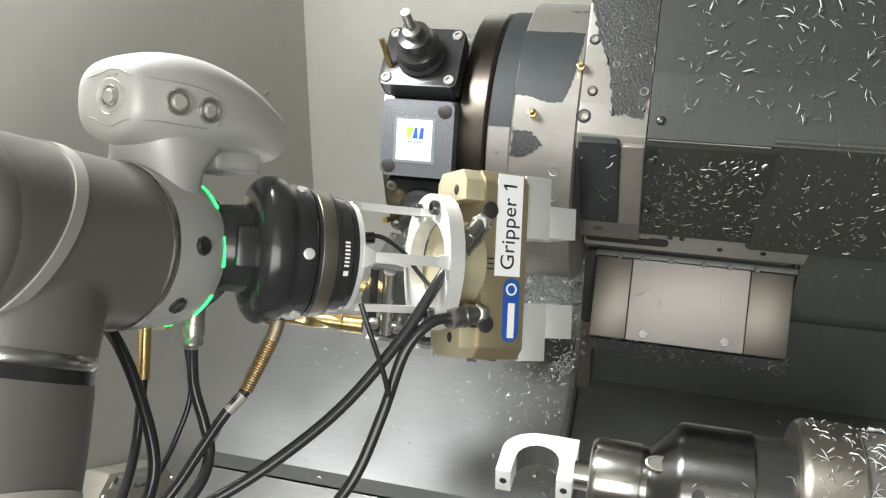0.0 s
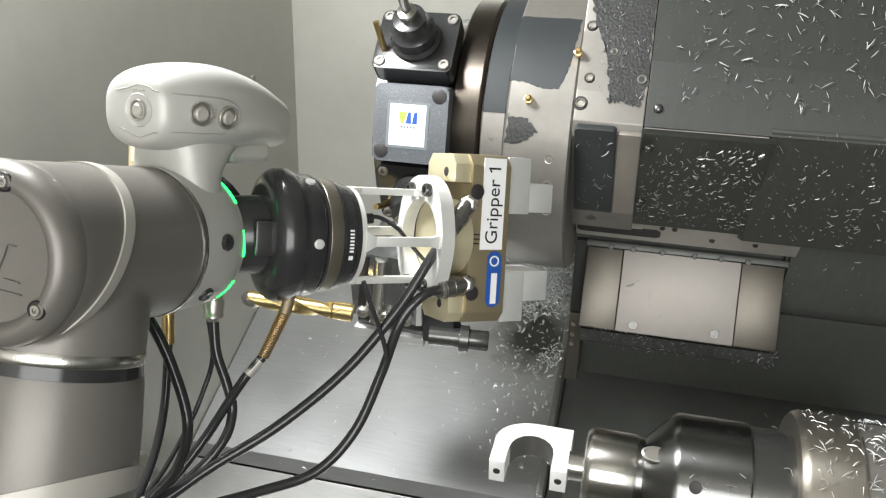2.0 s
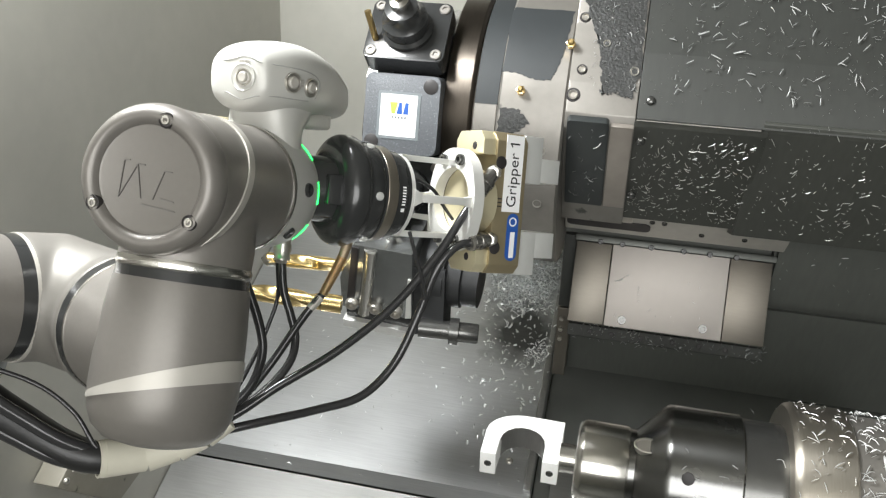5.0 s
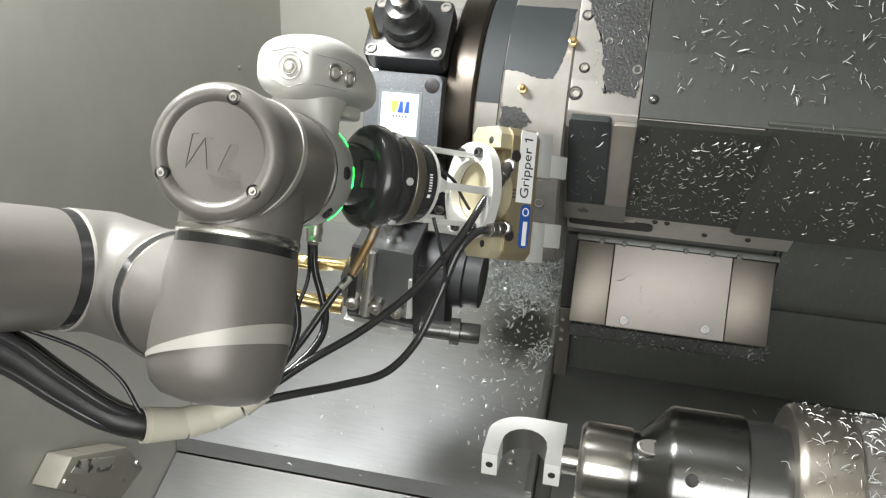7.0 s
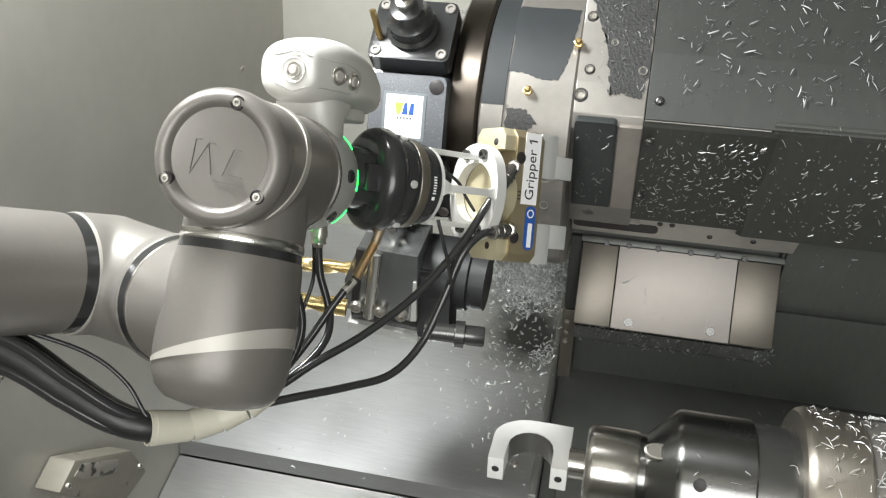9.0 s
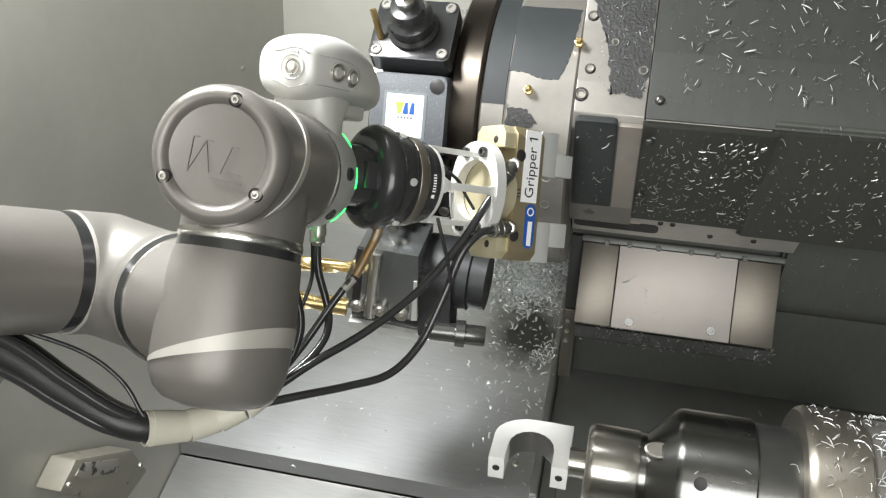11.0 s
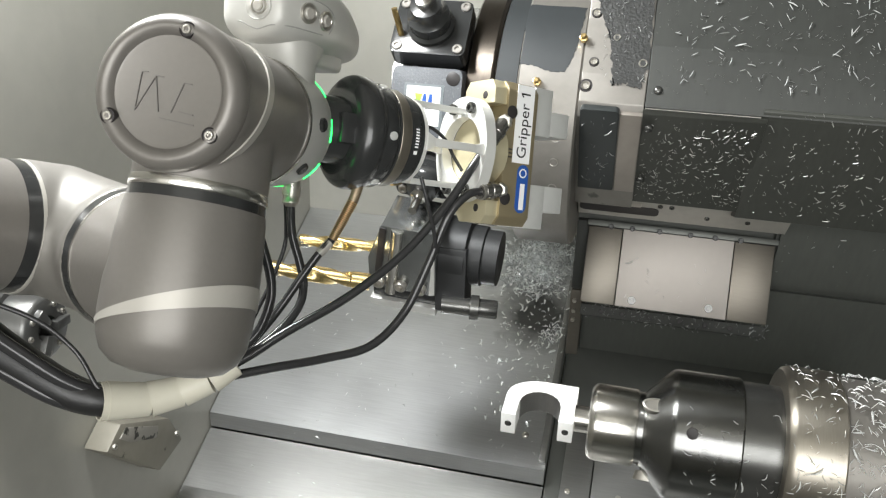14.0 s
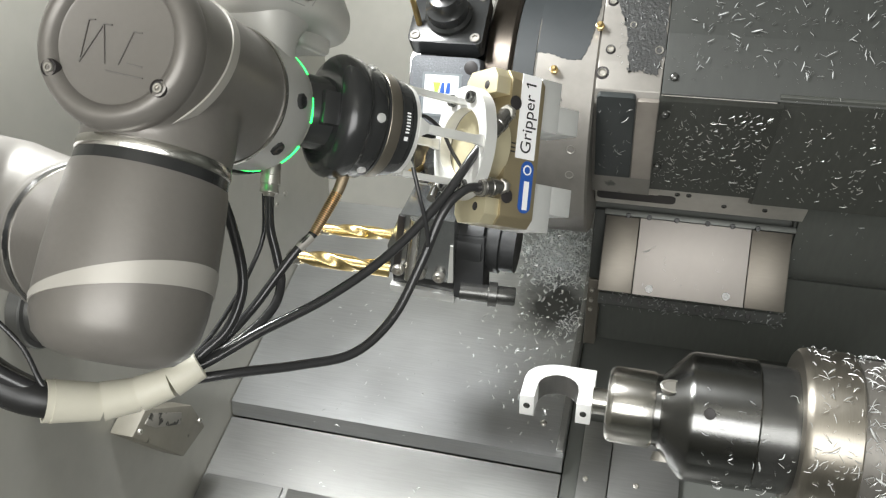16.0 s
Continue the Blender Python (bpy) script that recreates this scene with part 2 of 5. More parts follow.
def tray_with_reflection(m, middle, size):
    """Paints a dark reflection, with a wavering soft edge, into a copy of a sheet's material."""
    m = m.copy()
    m.name = "brushed_steel_tray_with_dark_reflection"
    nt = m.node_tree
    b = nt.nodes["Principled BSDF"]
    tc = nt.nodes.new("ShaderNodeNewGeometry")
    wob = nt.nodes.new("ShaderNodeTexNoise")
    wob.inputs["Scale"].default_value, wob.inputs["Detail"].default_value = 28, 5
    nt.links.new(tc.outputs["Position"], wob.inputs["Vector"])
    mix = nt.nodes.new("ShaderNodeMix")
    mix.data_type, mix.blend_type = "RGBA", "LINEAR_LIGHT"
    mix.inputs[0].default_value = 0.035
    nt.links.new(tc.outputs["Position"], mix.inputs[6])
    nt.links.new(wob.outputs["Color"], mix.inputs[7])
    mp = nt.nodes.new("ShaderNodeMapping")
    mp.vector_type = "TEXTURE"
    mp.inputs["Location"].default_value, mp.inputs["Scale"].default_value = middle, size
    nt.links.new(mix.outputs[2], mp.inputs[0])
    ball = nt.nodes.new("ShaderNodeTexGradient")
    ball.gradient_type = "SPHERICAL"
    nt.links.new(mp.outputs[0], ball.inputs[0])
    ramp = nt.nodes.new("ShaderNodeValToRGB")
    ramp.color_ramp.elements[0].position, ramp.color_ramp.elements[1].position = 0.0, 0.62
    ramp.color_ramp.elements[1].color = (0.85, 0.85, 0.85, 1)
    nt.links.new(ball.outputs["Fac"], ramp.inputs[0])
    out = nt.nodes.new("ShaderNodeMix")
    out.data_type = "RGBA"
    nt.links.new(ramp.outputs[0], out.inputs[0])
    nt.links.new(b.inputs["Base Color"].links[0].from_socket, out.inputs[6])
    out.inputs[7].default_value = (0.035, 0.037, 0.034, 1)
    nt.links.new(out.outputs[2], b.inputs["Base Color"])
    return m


def slope_sheet(name, x0, x1, y0, y1, z_at, thick, material, label):
    """A sheet that rises towards the back wall."""
    f = lambda y: z_at + SL * (y - 1.1)  # noqa: E731
    bm = B()
    m = Matrix(((0, 0, 1, 0), (1, 0, 0, 0), (0, 1, 0, 0), (0, 0, 0, 1)))
    bm_prism(bm, m, [(y0, f(y0)), (y1, f(y1)), (y1, f(y1) - thick), (y0, f(y0) - thick)], x0, x1)
    return solid(name, bm, material, label, kind="structure", smooth=0)


# A dark reflection is painted into the upper tray's colour.
slope_sheet("tray_upper", -0.698, -0.075, 1.094, 1.598, -0.26, 0.03, tray_with_reflection(M_TRAY, (-0.135, 1.392, -0.12), (0.092, 0.10, 0.09)), "brushed steel chip tray, sloping, with a few chips")
slope_sheet("tray_lower", -0.698, -0.075, 0.20, 1.092, -0.292, 0.03, M_LOWTRAY, "lower brushed steel tray below a step")
slope_sheet("base_floor", -0.073, 1.2, 0.20, 1.598, -0.30, 0.03, M_BASE, "dark oily machine base under the bed")


def prof_x(name, poly, x0, x1, material, label, kind="structure", category="", smooth=30):
    """A profile in y, z drawn out from x0 to x1."""
    m = Matrix(((0, 0, 1, 0), (1, 0, 0, 0), (0, 1, 0, 0), (0, 0, 0, 1)))
    return solid(name, bm_prism(B(), m, poly, x0, x1), material, label, category, kind, smooth)


prof_x("bed_panel", [(1.245, 0.20), (1.265, 0.20), (1.405, -0.17), (1.385, -0.17)], 0.256, 1.15, M_DARKSHEET, "dark oily sheet behind the chuck")
prof_x("bed_panel_side", [(1.255, 0.20), (1.388, -0.16), (1.42, -0.16), (1.42, 0.20)], 0.2510, 0.2555, M_DARKSHEET, "dark oily end sheet beside the slide")
bed_rear = prof_x("bed_column", [(1.50, -0.3), (1.598, -0.3), (1.598, 1.1), (1.30, 1.1), (1.30, 0.10), (1.50, -0.02)], -0.073, 1.2, M_BASE, "dark oily bed casting behind the covers")


# ---- turret housing, saddle and covers ----
TC = Vector((0, 1.203, 0.322))


def front_y(z):
    """How far back the saddle's front face lies at the height z."""
    if z >= 0.385:
        return 1.012 + (z - 0.385) * 0.50
    if z >= 0.365:
        return 1.012
    return 1.012 + (0.365 - z) * 0.70


def face_frame(x, z, lift=0.0):
    """A frame on the saddle's front: x along the machine, y up the face, z out of it."""
    y = front_y(z)
    d = Vector((0, front_y(z + 0.004) - front_y(z - 0.004), 0.008)).normalized()
    m = basis((x, y, z), (1, 0, 0), d)
    out = m.to_3x3() @ Vector((0, 0, 1))
    if out.y > 0:
        m = basis((x, y, z), (1, 0, 0), -d)
    m.translation += (m.to_3x3() @ Vector((0, 0, 1))) * lift
    return m


def yz_prism(poly, x0, x1, bevel=0.0):
    m = Matrix(((0, 0, 1, 0), (1, 0, 0, 0), (0, 1, 0, 0), (0, 0, 0, 1)))
    return bm_prism(B(), m, poly, x0, x1, bevel)


saddle = thing("saddle", (-0.06, 1.2, 0.20), "machined steel saddle casting with ragged dark paint remains", "saddle")
part("casting", yz_prism([(1.012, 0.365), (1.012, 0.385), (1.0295, 0.42), (1.062, 0.485), (1.11, 0.58), (1.3, 0.8), (1.3, 0.24), (1.12, 0.21)], -0.070, 0.015, 0.0015), M_CAST, saddle)
bm = B()
bm_lathe(bm, basis((-0.155, TC.y, TC.z), (1, 0, 0), (0, 0, 1)), [(0, 0), (0, 0.196), (0.003, 0.199), (0.082, 0.199), (0.085, 0.196), (0.085, 0)], 128)
part("turret_drum", bm, M_CAST, saddle, "round machined turret drum, scratched and oily")


def ragged(points, m, lift, amp, seed, sub=7):
    """A thin crust with a torn outline, laid on the frame m."""
    rnd = random.Random(seed)
    poly = []
    for i, p in enumerate(points):
        q = points[(i + 1) % len(points)]
        for k in range(sub):
            t = k / sub
            poly.append((p[0] + (q[0] - p[0]) * t + rnd.uniform(-amp, amp), p[1] + (q[1] - p[1]) * t + rnd.uniform(-amp, amp)))
    bm = B()
    bm_prism(bm, m, poly, lift - 0.0006, lift)
    return bm


M_OLDPAINT = mat("old_dark_paint", (0.026, 0.030, 0.032), 0.60, 0.1, 60, 0.2, 0.1, 0.25)
M_CRUST = mat("black_chip_crust", (0.034, 0.035, 0.034), 0.35, 0.2, 300, 0.9, 1.0, 0.4, spots=((0.30, 0.30, 0.28), 260, 0.70))


def drum_patch(points, lift, amp, seed, sub=9):
    """A thin crust that follows the drum: points are (x, degrees up its front)."""
    rnd = random.Random(seed)
    bm = B()
    cx = sum(p[0] for p in points) / len(points)
    ct = sum(p[1] for p in points) / len(points)
    loop = []
    for i, p in enumerate(points):
        q = points[(i + 1) % len(points)]
        for k in range(sub):
            t = k / sub
            loop.append((p[0] + (q[0] - p[0]) * t + rnd.uniform(-amp, amp), p[1] + (q[1] - p[1]) * t + rnd.uniform(-amp, amp) * 280))
    spot = lambda x, th, r: bm.verts.new((x, TC.y - r * math.cos(radians(th)), TC.z + r * math.sin(radians(th))))  # noqa: E731
    rings = [[spot(cx + (x - cx) * f, ct + (th - ct) * f, 0.199 + lift) for x, th in loop] for f in (0.3, 0.65, 1.0)]
    rings.append([spot(x, th, 0.1985) for x, th in loop])
    n = len(loop)
    bm.faces.new(rings[0])
    for a, b in zip(rings, rings[1:]):
        for k in range(n):
            bm.faces.new((a[k], a[(k + 1) % n], b[(k + 1) % n], b[k]))
    return bm


part("paint_patch", drum_patch([(-0.1540, 31), (-0.135, 30.5), (-0.110, 28.5), (-0.093, 29), (-0.086, 33), (-0.080, 42), (-0.076, 60), (-0.1540, 60)], 0.0007, 0.0010, 4), M_OLDPAINT, saddle, "smooth dark paint remains")
mf = face_frame(-0.03, 0.43)
part("chip_crust", ragged([(-0.039, 0.150), (-0.038, 0.118), (-0.026, 0.075), (-0.011, 0.043), (-0.004, 0.014), (0.0, -0.026), (0.018, -0.022), (0.036, -0.030), (0.0440, 0.0), (0.0445, 0.150)], mf, 0.0016, 0.0026, 9, 12), M_CRUST, saddle, "crust of stuck black chips")
part("crust_patch", drum_patch([(-0.152, 17), (-0.128, 18), (-0.112, 13), (-0.126, 9), (-0.152, 8)], 0.0009, 0.0022, 5, 6), M_CRUST, saddle)
for x, z, r in ((-0.063, 0.404, 0.0078), (-0.056, 0.433, 0.0058), (-0.060, 0.492, 0.006), (-0.030, 0.464, 0.006), (0.007, 0.435, 0.0075)):
    m = face_frame(x, z)
    bm = B()
    bm_lathe(bm, m @ pose(0, 0, 0, 0, -90, 0), [(0.0, 0), (0.0, r * 0.5), (0.0005, r * 0.55), (0.001, r), (0.0, r * 1.15)], 20)
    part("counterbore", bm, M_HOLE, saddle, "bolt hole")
    bm = B()
    bm_lathe(bm, m @ pose(0, 0, 0.001, 0, -90, 0), [(0.0, 0), (0.0, r * 0.4), (0.002, r * 0.68), (0.002, r * 0.72), (0.0, r * 0.8)], 18)
    part("screw", bm, M_STEEL, saddle)
for x, y, z in ((-0.127, 1.018, 0.404), (-0.073, 1.046, 0.461)):
    m = basis((x, y, z), (0, -0.89, 0.45), (1, 0, 0))
    bm = B()
    bm_lathe(bm, m, [(-0.004, 0), (-0.004, 0.0058), (0.005, 0.0058), (0.0055, 0.004), (0.008, 0.0032), (0.010, 0.0042), (0.0125, 0.0026), (0.0125, 0)], 6)
    part("grease_nipple", bm, M_BRASS, saddle, "brass grease nipple")
bm = B()
bm_prism(bm, face_frame(-0.0405, 0.305), [(-0.0255, -0.072), (0.0255, -0.072), (0.0255, 0.0895), (0.022, 0.093), (-0.022, 0.093), (-0.0255, 0.0895)], -0.004, 0.006, 0.002)
part("cover_plate", bm, mat("oily_black_plate", (0.042, 0.047, 0.047), 0.35, 0.2, 40, 0.2, 0.05, 0.4), saddle, "dark oily cover plate with a few chips")
bm = B()
bm_prism(bm, face_frame(0.0, 0.305), [(-0.0135, -0.075), (0.014, -0.075), (0.014, 0.085), (-0.0135, 0.085)], -0.004, 0.003, 0.001)
part("side_plate", bm, mat("brownish_steel", (0.36, 0.325, 0.29), 0.4, 0.6, 60, 0.2, 0.05, 0.3), saddle, "plain brownish steel plate")
for z in (0.262, 0.300, 0.334):
    m = basis((-0.095, TC.y - 0.1985 * math.cos(math.asin((z - TC.z) / 0.1985)), z), (0, -0.95, (z - TC.z) * 4), (1, 0, 0))
    bm = B()
    bm_lathe(bm, m, [(-0.001, 0), (-0.001, 0.003), (0.0008, 0.0052), (0.0008, 0.006), (-0.0005, 0.0066)], 18)
    part("screw", bm, M_STEEL, saddle)

# Upper cover darkened and lower lightened, putting light and shade into the colour.
M_UPPER = mat("oiled_sheet_darkened", (0.033, 0.035, 0.031), 0.58, 0.1, 30, 0.45, 0.15, 0.6, stretch=(5, 1, 1))
M_LOWER = mat("oiled_cover_lightened", (0.052, 0.054, 0.047), 0.5, 0.1, 40, 0.4, 0.15, 0.5, stretch=(5, 1, 1))
cover_up = thing("way_cover", (0.4, 1.1, 0.38), "dark sheet metal way cover sprinkled with bright chips", "machine cover")
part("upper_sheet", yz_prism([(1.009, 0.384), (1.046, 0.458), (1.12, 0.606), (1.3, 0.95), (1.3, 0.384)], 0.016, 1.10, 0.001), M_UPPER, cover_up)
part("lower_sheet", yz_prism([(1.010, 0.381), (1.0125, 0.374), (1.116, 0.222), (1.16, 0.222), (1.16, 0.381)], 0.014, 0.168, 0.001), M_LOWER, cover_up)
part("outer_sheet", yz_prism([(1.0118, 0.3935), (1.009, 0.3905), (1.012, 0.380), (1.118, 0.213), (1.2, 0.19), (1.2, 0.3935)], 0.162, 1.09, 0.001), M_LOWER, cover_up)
bm = B()
bm_box(bm, at(0.088, 1.0105, 0.3825), 0.143, 0.004, 0.0012)
part("edge_lip", bm, M_STEEL, cover_up, "worn bright sheet edge")
for x, z in ((0.030, 0.404), (0.024, 0.356), (0.022, 0.268)):
    m = face_frame(x, z, 0.001)
    bm = B()
    bm_lathe(bm, m @ pose(0, 0, 0, 0, -90, 0), [(0, 0.0062), (0.003, 0.0056), (0.0048, 0.0035), (0.0052, 0)], 16)
    part("screw", bm, M_DARKSTEEL, cover_up)

ledge = thing("bed_ledge", (0.1, 1.2, 0.19), "grey cast bed ledge with a slot and oily chips", "bed ledge")
M_LEDGE = mat("oily_cast_steel", (0.46, 0.44, 0.40), 0.4, 0.35, 60, 0.3, 0.1, 0.4)
part("ledge_body", yz_prism([(1.142, 0.226), (1.204, 0.166), (1.222, 0.160), (1.30, 0.160), (1.30, 0.226)], -0.068, 0.250, 0.0015), M_LEDGE, ledge)
m = basis((-0.004, 1.1825, 0.1868), (1, 0, 0), (0, -0.72, 0.69))
bm = B()
bm_prism(bm, m, round_rect(0.122, 0.026, 0.009), -0.002, 0.0015)
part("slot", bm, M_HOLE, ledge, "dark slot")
bm = B()
bm_box(bm, m @ at(-0.002, 0.0285, 0.001), 0.072, 0.020, 0.007, 0.002)
part("bright_strip", bm, M_STEEL, ledge, "bright worn steel strip")
for x in (0.058, 0.075, 0.13, 0.19):
    bolt(ledge, (x, 1.166 + 0.018 * (x > 0.1), 0.203 - 0.0174 * (x > 0.1)), (0, -0.69, -0.72), 0.004, 0.003)

M_WING = mat("oily_ground_steel", (0.17, 0.155, 0.132), 0.38, 0.8, 60, 0.15, 0.05, 0.3, stretch=(1, 1, 6))
M_CENTRE = mat("pale_ground_plate", (0.55, 0.51, 0.475), 0.5, 0.4, 60, 0.1, 0.05, 0.2)
slide = thing("slide_plate", (0.1, 1.26, 0.06), "ground steel slide plate with two screws and stray chips", "slide plate")
PN = basis((0.096, 1.2425, 0.0630), (1, 0, 0), (0, 0.40, 0.917)) @ Matrix.Diagonal((1, 1, -1, 1))
for nm, x0, x1, h, mt, lb in (("left_wing", -0.147, -0.0905, 0.0, M_WING, "darker steel wing"), ("centre_plate", -0.089, 0.0905, 0.003, M_CENTRE, "pale ground centre plate"), ("right_wing", 0.092, 0.1545, 0.0, M_WING, "darker steel wing")):
    bm = B()
    bm_box(bm, PN @ at((x0 + x1) / 2, 0.0, 0.006 - h), x1 - x0, 0.130, 0.012, 0.0012)
    part(nm, bm, mt, slide, lb)
for x, y in ((-0.062, -0.053), (0.062, -0.050)):
    bm = B()
    bm_lathe(bm, PN @ at(x, y, -0.003) @ pose(0, 0, 0, 0, 90, 0), [(0.0, 0.0068), (0.001, 0.0064), (0.001, 0.0034), (0.0002, 0.003), (0.0002, 0)], 20)
    part("screw", bm, M_DARKSTEEL, slide, "dull countersunk screw")
bm = B()
bm_box(bm, PN @ at(0.005, -0.078, 0.018), 0.30, 0.020, 0.03, 0.003)
part("lower_rail", bm, M_UPPER, slide, "oily rail with chips along it")
bm = B()
bm_box(bm, PN @ at(0.005, 0.071, 0.014), 0.31, 0.010, 0.026, 0.002)
part("upper_rail", bm, M_DARKSHEET, slide, "oily steel rail with black screws")
for i, x in enumerate((-0.11, -0.075, -0.03, 0.02, 0.06, 0.10)):
    bolt(slide, PN @ Vector((x, 0.067, 0.0)), PN.to_3x3() @ Vector((0, 0, -1)), 0.0045, 0.004, M_BLACK)
    bolt(slide, PN @ Vector((x, -0.078, 0.003)), PN.to_3x3() @ Vector((0, 0, -1)), 0.0040, 0.003, M_HOLE)
bracket = thing("rail_bracket", (-0.066, 1.29, -0.04), "oily steel rail end bracket with three screws", "bracket")
bm = B()
bm_box(bm, at(-0.061, 1.315, -0.075), 0.022, 0.05, 0.13, 0.002)
part("bracket_body", bm, M_WING, bracket)
bm = B()
bm_box(bm, at(-0.062, 1.30, 0.06), 0.020, 0.03, 0.13, 0.002)
part("bracket_upper", bm, M_UPPER, bracket)
for z in (-0.03, -0.05, -0.068):
    bolt(bracket, (-0.064, 1.289, z), (0, -1, 0), 0.004, 0.004, M_STEEL)

# dark panels under the bed
prof_x("bed_apron", [(1.36, -0.16), (1.38, -0.16), (1.32, 0.03), (1.30, 0.03)], -0.05, 1.15, M_DARKSHEET, "dark oily apron under the slide")

# ---- turret with its tool holders ----
turret = thing("turret", (-0.2, TC.y, TC.z), "tool turret with a bright steel ring", "turret")
bm = B()
bm_lathe(bm, basis((-0.230, TC.y, TC.z), (1, 0, 0), (0, 0, 1)), [(0, 0), (0, 0.178), (0.003, 0.182), (0.036, 0.184), (0.039, 0.181), (0.040, 0.174), (0.042, 0.174), (0.042, 0)], 128)
part("ring", bm, mat("worn_turret_steel", (0.085, 0.073, 0.061), 0.30, 0.95, 60, 0.3, 0.06, 0.4, stretch=(6, 1, 1)), turret, "worn brownish steel ring")
bm = bm_lathe(B(), basis((-0.188, TC.y, TC.z), (1, 0, 0), (0, 0, 1)), [(0, 0), (0, 0.180), (0.002, 0.1845), (0.030, 0.1845), (0.0325, 0.181), (0.0325, 0)], 128)
part("collar", bm, M_CAST, turret, "bright ground steel collar")
bm = B()
arc = [[bm.verts.new((x, TC.y - r * math.cos(radians(a)), TC.z + r * math.sin(radians(a)))) for a in [19 + 3 * k for k in range(28)]] for x, r in ((-0.187, 0.1835), (-0.186, 0.1853), (-0.1575, 0.1853), (-0.1565, 0.1835))]
for p, q in zip(arc, arc[1:]):
    for k in range(27):
        bm.faces.new((p[k], p[k + 1], q[k + 1], q[k]))
part("collar_paint", bm, M_OLDPAINT, turret, "smooth dark paint left on the collar")
bm = B()
bm_lathe(bm, basis((-0.345, TC.y, TC.z), (1, 0, 0), (0, 0, 1)), [(0, 0), (0, 0.150), (0.13, 0.155), (0.13, 0)], 12)
part("disc", bm, M_DARKSTEEL, turret, "dark twelve-sided tool disc")


def station(theta, r, x=-0.28):
    """A frame on the turret's rim: x along its axis, y up the rim, z outwards."""
    c, s = math.cos(radians(theta)), math.sin(radians(theta))
    m = Matrix(((1, 0, 0), (0, s, -c), (0, c, s))).to_4x4()
    m.translation = (x, TC.y - r * c, TC.z + r * s)
    return m


def live_holder(theta, x, r):
    """A black tool holder with a bolted flange and a collet nose."""
    m = station(theta, r, x)
    t = thing("tool_holder", m.translation, "glossy black live tool holder bolted to the turret", "tool holder", "tool holders on the turret")
    bm = B()
    bm_prism(bm, m, round_rect(0.105, 0.088, 0.008), -0.030, 0.0, 0.002)
    part("flange", bm, M_BLACK, t)
    bm = B()
    bm_box(bm, m @ at(0, -0.002, -0.05), 0.085, 0.075, 0.05, 0.003)
    part("shank_block", bm, M_DARKSTEEL, t)
    nz = m @ pose(0, 0, 0, 0, -90, 0)
    bm = B()
    bm_lathe(bm, nz, [(-0.002, 0.033), (0.006, 0.033), (0.010, 0.029), (0.026, 0.029), (0.030, 0.024), (0.036, 0.021), (0.048, 0.021), (0.050, 0.014), (0.050, 0)], 32)
    part("collet_nut", bm, M_BLACK, t, "glossy black collet nut")
    bm = B()
    bm_lathe(bm, nz, [(0.05, 0.012), (0.062, 0.012), (0.064, 0.006), (0.095, 0.006), (0.095, 0)], 20)
    part("cutter", bm, M_BRIGHT, t, "polished steel cutter shank")
    for sx in (-0.0425, 0.0425):
        for sy in (-0.034, 0.034):
            bm = B()
            bm_lathe(bm, m @ at(sx, sy, 0) @ pose(0, 0, 0, 0, -90, 0), [(0, 0.0072), (0.002, 0.0072), (0.003, 0.006), (0.003, 0.0035), (0.001, 0.003), (0.001, 0)], 18)
            part("screw", bm, M_CAST, t)
    bm = B()
    bm_tube(bm, [m @ Vector((-0.040, -0.016, 0.0)), m @ Vector((-0.042, -0.010, 0.018)), m @ Vector((-0.046, 0.0, 0.036))], 0.0042, 10)
    part("coolant_pipe", bm, M_BRASS, t, "brass coolant pipe")
    return t


live_holder(42, -0.281, 0.212)
live_holder(-18, -0.272, 0.190)

m = station(12, 0.2045, -0.2765)
blk = thing("covered_holder", m.translation, "blue-black textured tool station cover with a white sticker", "tool station cover")
bm = B()
bm_prism(bm, m, round_rect(0.098, 0.100, 0.008), -0.055, 0.0, 0.0025)
part("cover_body", bm, M_BLOCK, blk)
for sx, sy in ((0.0365, 0.037), (-0.037, -0.037)):
    bm = B()
    bm_lathe(bm, m @ at(sx, sy, 0.0006) @ pose(0, 0, 0, 0, -90, 0), [(0, 0.0095), (0.0004, 0.0088), (0.0002, 0)], 24)
    part("screw_hole", bm, M_HOLE, blk, "flat dark disc painted as a deep screw hole")
sm = m @ at(-0.003, -0.002, 0)
bm = B()
bm_prism(bm, sm, round_rect(0.056, 0.060, 0.002), 0.0, 0.0008)
part("sticker_border", bm, M_GREYINK, blk, "dark grey sticker border")
bm = B()
bm_prism(bm, sm, round_rect(0.048, 0.053, 0.001), 0.0, 0.0013)
st = part("sticker", bm, M_PAPER, blk, "white square sticker with plain green and blue shapes")
for name, mt, polys in (("green_mark", M_GREENINK, [[(-0.012, 0.0165), (-0.001, 0.0165), (-0.005, 0.002), (-0.009, 0.002)]]),
                        ("blue_mark", M_BLUE, [[(-0.0025, 0.002), (0.0005, 0.0165), (0.0040, 0.0165), (0.0050, 0.002)], [(0.0062, 0.002), (0.0085, 0.0165), (0.0128, 0.0165), (0.0128, 0.002)]])):
    bm = B()
    for poly in polys:
        bm_prism(bm, sm, poly, 0.001, 0.0017)
    part(name, bm, mt, st)
bm = B()
for k in range(5):
    bm_box(bm, sm @ at(-0.0075 + 0.0042 * k, -0.0025, 0.0014), 0.0024, 0.0030, 0.0006)
part("small_bar_row", bm, M_GREYINK, st)

